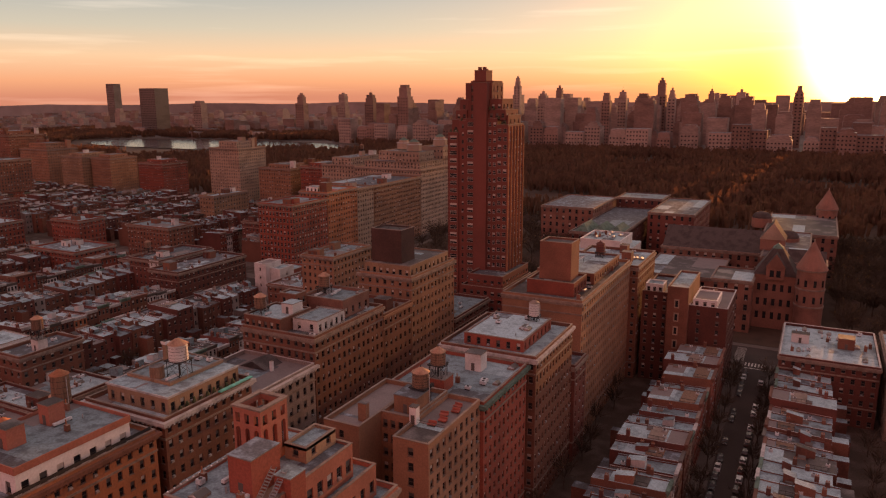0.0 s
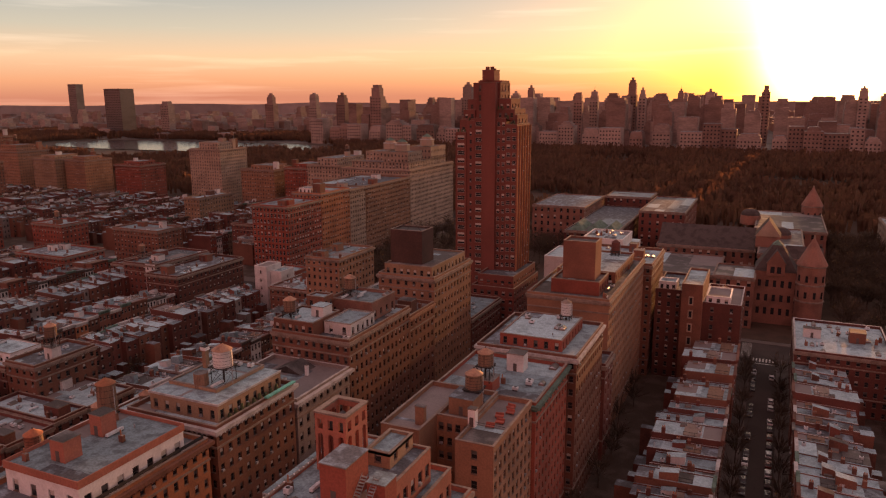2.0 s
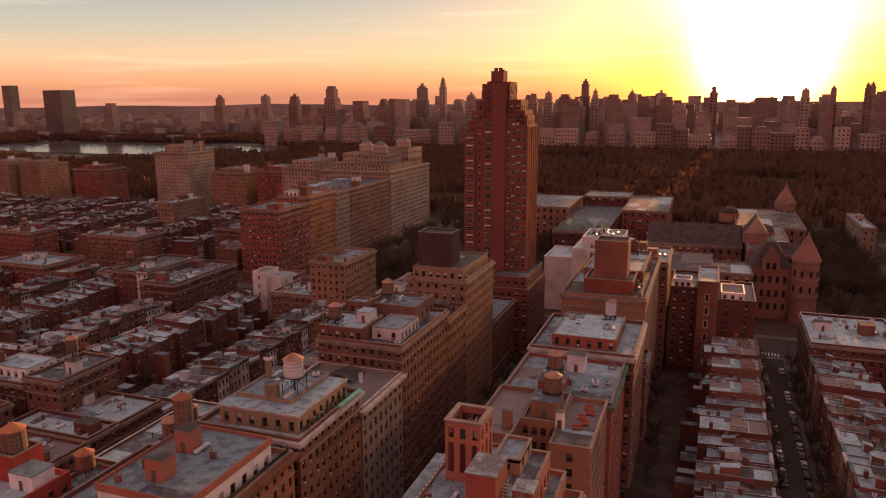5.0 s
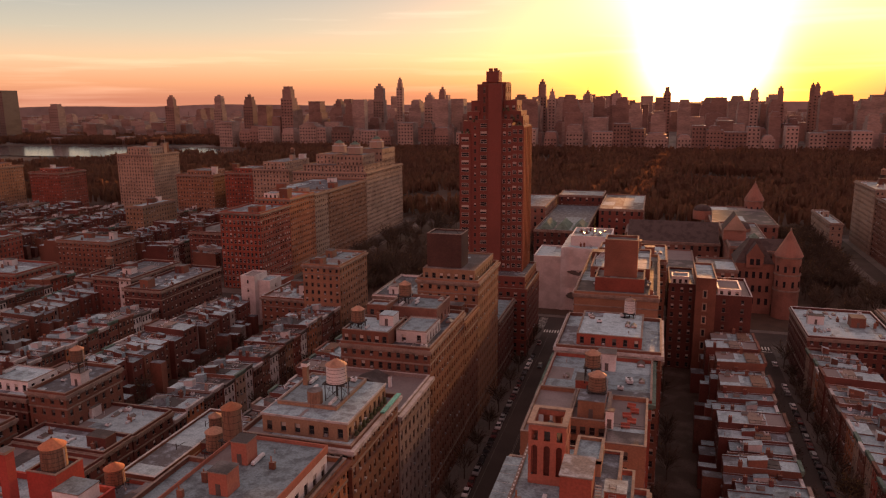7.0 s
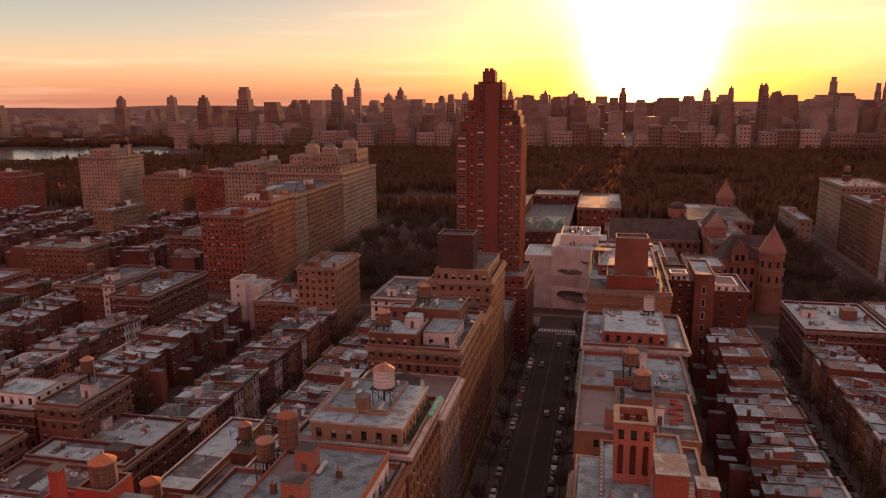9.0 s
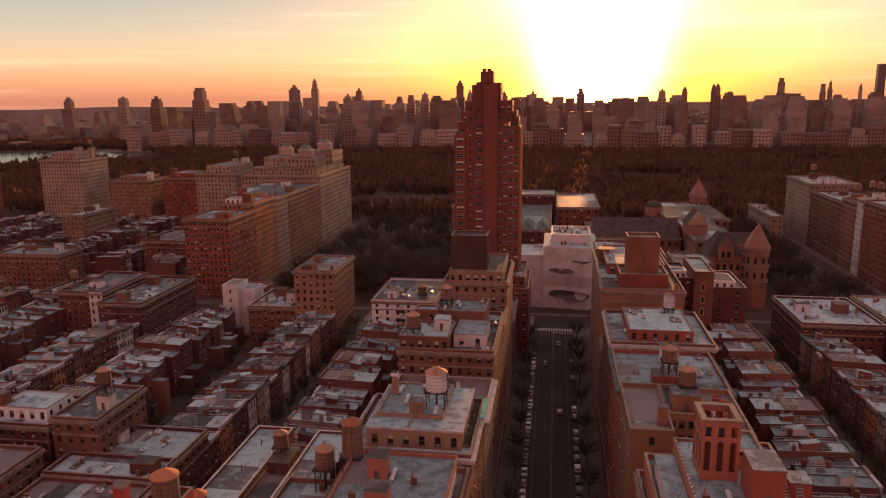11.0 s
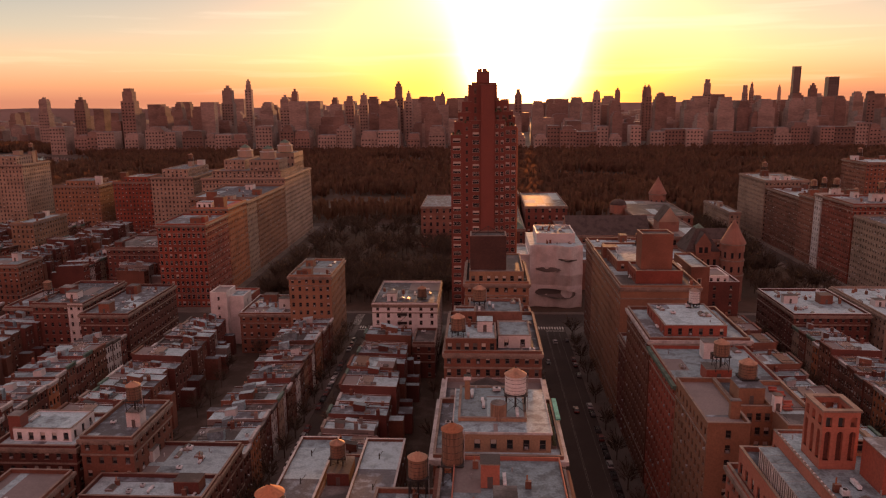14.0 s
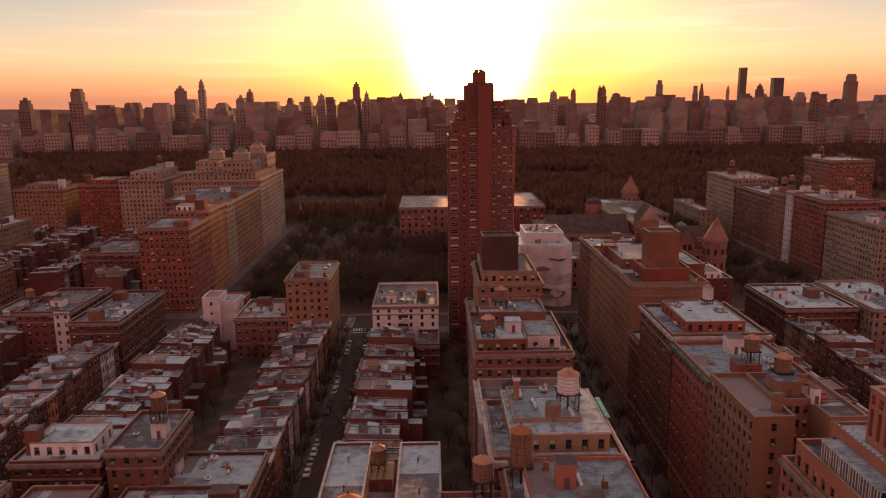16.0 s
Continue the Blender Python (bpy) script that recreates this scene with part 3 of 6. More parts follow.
def apartment(x0, x1, y0, y1, h, wall, roof, label, m=None, bay=2.9, single=0, cornice=0.6, cornice_mat="coping", faces="WSN", tank=0, rng=None,
              heads=1, name="apartment_building", penthouse=None, ww=1.2, wh=1.75, cap="coping", bands=True, bits=0.012, frame_name="window_frame", blank_w=False):
    """A whole apartment house; returns its Empty (its parts are in world axes about its base)."""
    rng = rng or random.Random(int(abs(x0 * 7 + y0 * 13)))
    t = thing(name, label, "building", (x0, y0, 0))
    w, d = x1 - x0, y1 - y0
    m = m or max(3, round(h / 3.3))
    n = [max(1, int(w / bay)) if "W" in faces else 0, max(1, int(d / bay)) if "S" in faces else 0, 0, max(1, int(d / bay)) if "N" in faces else 0]
    if blank_w:
        n[0] = 0
    fh = h / m
    block(t, 0, w, 0, d, 0.0, h, wall, roof, m, n, ww, wh, min(0.9, fh - wh - 0.3), single=single, cornice=cornice, cornice_mat=cornice_mat, cap=cap,
          bands=((fh * 2 - 0.3, h - fh - 0.4) if bands else ()), rng=rng, frame_name=frame_name)
    z = h + 0.06
    if penthouse:
        px0, px1, py0, py1, ph, pw, pr = penthouse
        pm = max(1, round(ph / 3.2))
        block(t, px0, px1, py0, py1, z, z + ph, pw, pr, pm, (max(1, int((px1 - px0) / 3)), max(1, int((py1 - py0) / 3)), 0, max(1, int((py1 - py0) / 3))),
              1.3, 1.9, 0.5, parapet=0.4, name="penthouse", rng=rng)
        roof_bits(t, px0, px1, py0, py1, z + ph + 0.06, rng, bits)
        z_head = z + ph
    else:
        roof_bits(t, 0.8, w - 0.8, 0.8, d - 0.8, z, rng, bits)
    for i in range(heads):
        bw, bd, bh = rng.uniform(3, min(6, w * 0.45)), rng.uniform(3, min(6, d * 0.45)), rng.uniform(2.6, 4.5)
        bx, by = rng.uniform(1.2, max(1.3, w - bw - 1.2)), rng.uniform(1.2, max(1.3, d - bd - 1.2))
        bulkhead(t, bx, bx + bw, by, by + bd, z, z + bh + (penthouse[4] if penthouse else 0), rng.choice((wall, "stucco_white", "brick_brown")))
        if i == 0 and tank:
            water_tank(x0 + bx + bw / 2, y0 + by + bd / 2, z + bh + 0.18 + (penthouse[4] if penthouse else 0), rng.uniform(1.5, 2.0), rng.uniform(3.0, 3.8), rng.uniform(1.6, 3.0))
    return t

# ---- ground, streets, park ----
STREETS = {74: 311.5, 75: 231.0, 76: 150.5, 77: 70.0, 78: -15.3, 79: -101.2, 80: -186.3, 81: -266.8}
for k in range(82, 97):
    STREETS[k] = -266.8 - 80.5 * (k - 81) - (5.0 if k > 86 else 0) - (5.0 if k >= 86 else 0)
WIDE = (79, 86)
COLUMBUS, AMSTERDAM, CPW = 322.0, 41.0, 600.0
LINE_W, LINE_E, LINE_PARK = 304.0, 341.0, 584.0       # building lines on the avenues


def half_wall(k):
    return 15.25 if k in WIDE else 9.2


def half_road(k):
    return 8.9 if k in WIDE else 4.7


g = Geo()
g.tube((0, 0), 4950, 4950, -0.4, 0.0, 48, "city_ground", top="city_ground")
tagged(g.put("ground", kind="structure"), "dark city ground that reaches the horizon", "ground", kind="structure")

g = Geo()
g.face([(-1500, 20, 0.02), (330, 20, 0.02), (330, 612, 0.02), (-1500, 612, 0.02)], "asphalt")
tagged(g.put("road"), "dark asphalt streets and avenues between the blocks", "road", kind="structure")

keys = sorted(STREETS)
g_all = []
for a, b in zip(keys[:-1], keys[1:]):          # b lies north (smaller x) of a
    xs, xn = STREETS[a] - half_road(a), STREETS[b] + half_road(b)
    for ya, yb in ((AMSTERDAM + 9, COLUMBUS - 9.5), (COLUMBUS + 9.5, CPW - 9)):
        if b in (78, 79, 80, 81) and ya > 300:
            continue
        g = Geo()
        g.box(xn, xs, ya, yb, -0.1, 0.17, "pavement")
        tagged(g.put("pavement"), "pale concrete pavement with kerbs round a city block", "pavement", kind="structure")
        g = Geo()
        wa, wb = half_wall(a), half_wall(b)
        g.box(STREETS[b] + wb + 14, STREETS[a] - wa - 14, ya + 9, yb - 9, 0.1, 0.21, "yard_soil")
        tagged(g.put("yard_ground"), "bare soil and paving of back yards", "ground", kind="structure")
g = Geo()
g.box(STREETS[81] + 5, STREETS[77] - 5, COLUMBUS + 9.5, CPW - 9, -0.1, 0.17, "pavement")
tagged(g.put("pavement"), "pale concrete pavement round the museum park", "pavement", kind="structure")
g = Geo()
g.box(STREETS[81] + 10, STREETS[77] - 10, COLUMBUS + 14, CPW - 14, 0.1, 0.26, "park_soil")
tagged(g.put("museum_lawn"), "brown winter lawn round the museum", "lawn", kind="structure")
g = Geo()
g.box(-2400, 1500, CPW + 10, 1440, -0.1, 0.2, "park_soil")
tagged(g.put("park_ground"), "brown winter ground of a large city park", "ground", kind="structure")


def markings():
    """Crossings and lane lines, each stripe a piece of the road."""
    road = bpy.data.objects["road"]
    stripe = Geo().box(-0.3, 0.3, -2.0, 2.0, 0, 0.012, "road_paint").mesh("crossing_stripe")
    for k in (78, 79, 80, 81):
        n = int(half_road(k) * 2 / 1.25)
        for y in (COLUMBUS - 12.5, COLUMBUS + 12.5):
            if y > COLUMBUS and k in (78, 79, 80):
                continue
            for i in range(n):
                ob = new("crossing_stripe", stripe)
                ob.parent = road
                ob.matrix_basis = pose(STREETS[k] - half_road(k) + 0.7 + i * 1.25, y, 0.024)
    for y in (COLUMBUS - 9, COLUMBUS + 9):
        for k in (78, 79, 80):
            for i in range(14):
                ob = new("crossing_stripe", stripe)
                ob.parent = road
                ob.matrix_basis = pose(STREETS[k] - half_road(k) - 2.4, COLUMBUS - 8.6 + i * 1.28, 0.024, 0, 0, 90)
    for off in (-0.2, 0.2):
        g = Geo().box(STREETS[79] + off - 0.07, STREETS[79] + off + 0.07, 60, COLUMBUS - 18, 0.02, 0.034, "road_worn")
        g.put("centre_line", road)
    for off in (-5.6, 5.6, 3.2):
        g = Geo().box(STREETS[79] + off - 0.06, STREETS[79] + off + 0.06, 60 if abs(off) > 4 else 270, COLUMBUS - 18, 0.02, 0.034, "road_worn")
        g.put("lane_line", road)
    g = Geo().box(STREETS[79] - 0.4, STREETS[79] + 8.6, COLUMBUS - 17.2, COLUMBUS - 16.7, 0.02, 0.034, "road_paint")
    g.put("stop_line", road)
    for k in (78, 80):
        g = Geo().box(STREETS[k] - 4.4, STREETS[k] + 4.4, COLUMBUS - 17.2, COLUMBUS - 16.7, 0.02, 0.034, "road_paint")
        g.put("stop_line", road)


markings()

# ---- the tall tower ----


def tower():
    t = thing("apartment_tower", "tall dark red brick apartment tower with stepped crown", "tower", (-145.0, 288.0, 0))
    w, d = 28.0, 18.0
    br = "brick_tower"
    block(t, 14.0, 33.0, -15.5, d, 0, 28.5, br, "roof_grey", 9, (6, 10, 0, 0), 1.5, 1.7, 0.8, name="podium", bands=(7.0, 24.5), band_mat="brick_red")
    block(t, 15.5, 31.5, -12.0, d, 28.6, 33.0, br, "roof_grey", 1, (5, 9, 0, 0), 1.5, 1.7, 1.2, name="podium", bands=(30.0,), band_mat="brick_red", parapet=0.8)
    block(t, 0.0, 5.0, 0.0, d, 0.1, 92.0, br, "roof_tar", 28, (1, 0, 0, 6), 3.3, 1.75, 0.8, rec=0.2, name="shaft", frame_name="window_frame_light", parapet=0.7, single=28)
    block(t, 5.0, 8.6, 0.6, d, 0.1, 97.0, br, "roof_tar", 29, (1, 0, 0, 0), 1.0, 1.6, 0.9, rec=0.2, name="shaft", parapet=0.7, single=29)
    block(t, 8.6, 12.8, 0.0, d, 0.1, 98.0, br, "roof_tar", 29, (1, 0, 0, 0), 2.8, 1.75, 0.8, rec=0.2, name="shaft", frame_name="window_frame_light", parapet=0.7, single=29)
    block(t, 12.8, 18.6, -0.9, d - 2, 0.1, 113.0, br, "roof_tar", 29, (0, 0, 0, 0), name="central_pier", parapet=0.5)
    block(t, 18.6, 23.0, 0.3, d, 0.1, 98.0, br, "roof_tar", 29, (2, 0, 0, 0), 1.3, 1.75, 0.8, rec=0.2, name="shaft", frame_name="window_frame_light", parapet=0.7, single=58)
    block(t, 23.0, w, 0.0, d, 0.1, 95.5, br, "roof_tar", 28, (2, 5, 0, 0), 1.7, 1.75, 0.8, rec=0.2, name="shaft", frame_name="window_frame_light", parapet=0.7, single=56)
    for i in range(6):                              # ribs of the south face
        y = 0.2 + i * 3.45
        g = Geo()
        g.box(w + 0.005, w + 0.55, y, y + 0.6, 33.5, 95.5, "brick_orange", bottom=True)
        g.put("rib", t)
    for x0, x1, y0, y1, z0, z1 in ((1.5, 5.2, 1.0, 14.0, 92.1, 97.5), (3.2, 8.5, 1.4, 15.0, 97.6, 101.5), (18.6, 26.5, 1.2, 15.5, 98.1, 101.8), (19.0, 24.6, 1.8, 14.0, 101.9, 106.2), (4.8, 9.0, 2.0, 13.5, 101.6, 106.0),
                                   (24.0, 27.4, 2.0, 16.0, 95.6, 99.5)):
        block(t, x0, x1, y0, y1, z0, z1, br, "roof_tar", 1, (max(1, int((x1 - x0) / 2.6)), 3, 0, 3), 1.3, 1.8, 1.0, name="terrace_storey", parapet=0.6)
    block(t, 7.4, 19.7, 2.2, 14.5, 97.0, 113.0, br, "roof_tar", 4, (2, 3, 0, 3), 1.0, 2.6, 0.8, name="crown", parapet=0.4)
    g = Geo()
    g.box(9.0, 19.5, 4.0, 14.0, 113.5, 114.4, br, top="roof_tar", bottom=True)
    g.box(9.0, 11.0, 6.0, 12.0, 114.4, 114.7, "coping", bottom=True)
    g.put("crown_slab", t)
    block(t, 11.0, 16.4, 3.4, 10.0, 114.4, 118.4, br, "roof_tar", 1, (0, 0, 0, 0), name="crown", parapet=0.3)
    for x, r, z in ((12.4, 0.9, 120.2), (14.5, 0.9, 120.2), (15.8, 0.5, 119.4)):
        g = Geo().tube((x, 6.0), r, r, 118.4, z, 8, br)
        g.put("flue", t)
    for i in range(9):                              # planted terraces on the shoulders
        g = Geo()
        x = (1.0, 2.6, 4.0, 6.2, 19.4, 21.2, 23.6, 25.2, 26.6)[i]
        z = (92.1, 92.1, 92.1, 97.1, 101.9, 101.9, 98.1, 95.6, 95.6)[i]
        g.tube((x, 0.8), 0.5, 0.3, z + 0.5, z + 1.9, 6, "planter_green")
        g.put("terrace_shrub", t)


tower()

# ---- north side of the wide street ----
FN, FS = STREETS[79] - 15.25, STREETS[79] + 15.25

# A: orange brick house with a white penthouse
a_h = apartment(FN - 23, FN, 63, 97.2, 40.2, "brick_orange", "roof_grey", "orange brick apartment house with bracketed cornice and white penthouse", m=12, bay=2.45, single=150,
                cornice=0.9, cornice_mat="brownstone", penthouse=None, heads=0, bits=0.0, ww=1.1, wh=1.8)
block(a_h, 3.0, 21.2, 5.8, 29.6, 40.26, 45.2, "painted_white", "roof_silver", 1, (4, 7, 0, 7), 1.5, 2.3, 0.2, parapet=0.0, name="penthouse", single=30)
g = Geo()
for s_ in "WSNE":
    strip(g, s_, 3.0, 21.2, 5.8, 29.6, 44.5, 45.9, 0.22, "brick_salmon")
g.put("parapet_band", a_h, "orange painted parapet band")
rng = random.Random(5)
roof_bits(a_h, 3, 17, 7, 28, 45.25, rng, 0.03)
bulkhead(a_h, 9.5, 13.0, 10.0, 13.6, 45.25, 49.2, "brick_salmon")
bulkhead(a_h, 7.5, 10.6, 20.0, 23.4, 45.25, 49.4, "brick_salmon")
g = Geo().box(22.4, 22.48, 0.5, 33.5, 41.4, 42.1, "iron", bottom=True)
g.put("railing", a_h)
water_tank(FN - 20.5, 91.5, 41.6, 1.9, 6.2, 3.6, cap="brick_orange", label="tall dark wooden water tank with rusty cap on iron frame")
water_tank(FN - 27.0, 95, 36.1, 1.8, 3.6, 4.4)
block(a_h, -12, -0.2, 9, 34, 0, 36, "brick_brown", "roof_silver", 10, (4, 0, 0, 6), name="rear_wing", single=40)
roof_bits(a_h, -11, -1, 10, 33, 36.1, rng, 0.02)

# B: brown brick house with cream penthouse and the big tank
b_h = apartment(FN - 24.5, FN, 99.6, 126, 41.5, "brick_brown", "roof_grey", "brown brick apartment house with copper-edged cornice and cream penthouse", m=12, bay=2.5, single=130,
                cornice=0.9, cornice_mat="coping_light", heads=0, bits=0.0, ww=1.1, wh=1.8)
block(b_h, 3.6, 22.4, 3.2, 24.5, 41.56, 45.6, "brick_yellow", "roof_silver", 1, (6, 8, 0, 6), 1.2, 2.0, 0.6, parapet=0.0, name="penthouse", single=30)
g = Geo()
for s_ in "WSN":
    strip(g, s_, 3.6, 22.4, 3.2, 24.5, 45.3, 45.75, 0.25, "coping_light")
g.put("roof_edge", b_h)
block(b_h, 4.5, 18.0, 8.0, 24.3, 45.65, 46.1, "brick_yellow", "roof_silver", 1, (0, 0, 0, 0), parapet=0.25, name="raised_deck")
g = Geo()
g.box(24.55, 25.5, 15.5, 26.0, 42.62, 42.95, "copper_bright", bottom=True)
g.put("cornice_gutter", b_h, "bright green copper gutter")
for i in range(9):
    g = Geo()
    g.box(22.9, 23.7, 5.0 + i * 2.0, 6.3 + i * 2.0, 41.6, 42.1, "coping")
    g.tube((23.3, 5.6 + i * 2.0), 0.55, 0.25, 42.1, 43.0 + 0.3 * (i % 3), 7, "planter_green")
    g.put("terrace_planter", b_h, "dark evergreen planter")
water_tank(FN - 8.5, 112.4, 46.15, 2.2, 3.7, 3.6, cap="tank_cap", wood="stucco_white", label="pale round water tank with conical cap on iron legs")
g = Geo()
g.tube((12.5, 9.5), 1.6, 1.6, 45.7, 49.0, 14, "tank_wood", top="roof_tar")
g.put("wooden_vat", b_h, "squat brown wooden vat")
g = Geo()
g.box(5.6, 6.7, 17.5, 18.6, 46.1, 50.5, "brick_yellow", top="iron")
g.box(5.4, 6.9, 17.3, 18.8, 50.5, 51.3, "painted_white", top="iron", bottom=True)
g.put("chimney", b_h)
roof_bits(b_h, 5, 17.5, 9, 24, 46.2, rng, 0.05)
roof_bits(b_h, 0.8, 3.2, 2, 25, 41.6, rng, 0.08)

# C: grey stone house
c_h = apartment(FN - 24.5, FN, 127.0, 150.6, 36.6, "stone_grey", "roof_tan", "grey stone apartment house with heavy pale cornice", m=10, bay=2.9, single=80,
                cornice=1.1, cornice_mat="coping_light", heads=1, bits=0.012, ww=1.3, wh=2.0, cap="coping_light")
for yy in (6.0, 15.5):
    g = Geo().box(16.0, 16.8, yy, yy + 0.8, 36.6, 39.4, "painted_white", top="coping")
    g.put("chimney", c_h, "white painted chimney")
g = Geo().gable(6, 15, 15, 22, 36.7, 38.6, "roof_tar", "y", "slate")
g.put("pitched_skylight", c_h)

# D: long red brick houses, stepped roofs
d_h = apartment(FN - 25, FN, 151, 186.2, 43.8, "brick_brown", "roof_grey", "long dull red-brown brick apartment house with stepped pink penthouses", m=13, bay=2.45, single=130,
                cornice=0.5, cornice_mat="coping", heads=0, bits=0.02, ww=1.1, wh=1.8)
block(d_h, 0.4, 13.4, 0.4, 14.0, 43.9, 47.4, "brick_brown", "roof_frost", 1, (6, 0, 0, 4), 1.2, 2.0, 0.8, parapet=0.5, name="raised_storey", single=6)
block(d_h, 14.0, 22.5, 5.0, 18.0, 43.9, 47.0, "stucco_white", "roof_silver", 1, (2, 5, 0, 0), 1.2, 1.9, 0.5, parapet=0.3, name="penthouse", single=15)
block(d_h, 6.0, 21.0, 19.5, 33.5, 43.9, 48.5, "pink_granite", "roof_silver", 1, (4, 4, 0, 4), 1.2, 2.0, 0.9, parapet=0.9, name="penthouse", single=15)
block(d_h, 2.0, 8.0, 14.2, 19.2, 43.9, 50.5, "brick_brown", "roof_silver", 2, (2, 2, 0, 2), 1.2, 1.7, 0.8, parapet=0.5, name="penthouse")
bulkhead(d_h, 8.5, 12.5, 7, 11.5, 47.5, 50.4, "stucco_white", "roof_frost")
roof_bits(d_h, 1.5, 12, 1.5, 13, 47.5, rng, 0.04)
roof_bits(d_h, 7, 20, 20, 33, 48.6, rng, 0.03)
water_tank(FN - 21.5, 155, 47.5, 1.8, 3.2, 1.6)
d2 = apartment(FN - 22.5, FN, 186.4, 204, 40.6, "brick_brown", "roof_tar", "brown brick apartment house with arcaded top storey", m=11, bay=2.9, single=60, cornice=0.5, cornice_mat="brick_buff", bits=0.02)
water_tank(FN - 16, 178, 48.6, 1.8, 3.3, 2.0)
e_h = apartment(FN - 20.8, FN, 204.2, 236, 48.6, "brick_buff", "roof_tar", "buff brick apartment house with pale setback storey", m=14, bay=2.6, single=50, cornice=0.7, heads=0, bits=0.01, ww=1.1, wh=1.75)
block(e_h, 1.4, 19.2, 1.8, 30, 48.7, 52.0, "brick_yellow", "roof_tar", 1, (7, 9, 0, 8), 1.2, 1.9, 0.5, parapet=0.5, name="setback_storey", single=25)
block(e_h, 1.6, 13.6, 6.0, 15.0, 52.1, 63.0, "brick_black", "roof_tar", 1, (0, 0, 0, 0), parapet=0.5, name="lift_tower")
g = Geo()
for xx in (2.4, 7.6, 12.8):
    g.rod((xx, 7.0, 63.5), (7.6, 11, 66.0), 0.1, "iron")
g.put("roof_frame", e_h)
apartment(FN - 22, FN, 237, 268.5, 25.5, "brick_dark", "roof_silver", "low dark brick apartment house with silvery roof", m=8, heads=2, bits=0.02)

# ---- south side of the wide street ----
# L: red brick house with an open arcaded roof tower
l_h = thing("apartment_building", "salmon brick apartment house with terraces and arcaded roof pavilion", "building", (FS, 60, 0))
block(l_h, 0, 25, 0, 41, 0, 40.0, "brick_salmon", "roof_grey", 12, (8, 15, 0, 15), 1.2, 1.9, 0.9, single=120, cornice=0.5, bands=(7, 34))
block(l_h, 0.9, 22.5, 4, 38, 40.1, 45.0, "brick_salmon", "roof_grey", 1, (6, 12, 0, 12), 1.3, 2.2, 1.0, name="setback_storey", parapet=0.9, single=30)
block(l_h, 5.0, 20.5, 8, 34, 45.1, 50.6, "brick_salmon", "roof_silver", 1, (5, 10, 0, 10), 1.5, 2.4, 1.2, name="setback_storey", parapet=0.5, single=20)
for i in range(6):
    y = 14 + i * 2.9
    g = Geo()
    g.box(1.6, 4.9, y, y + 2.8, 48.9, 49.15, "duct_metal", top="roof_silver", bottom=True)
    bay_ = g.put("conservatory_roof", l_h, "grey metal roof of a glazed terrace")
    for e_ in range(4):
        Geo().box(1.7, 1.8, y + e_ * 0.8, y + e_ * 0.8 + 0.12, 45.1, 48.9, "painted_white").put("post", bay_)
    Geo().box(1.82, 1.86, y, y + 2.8, 45.1, 48.9, "glass_lit").put("glazing", bay_)
rngl = random.Random(9)


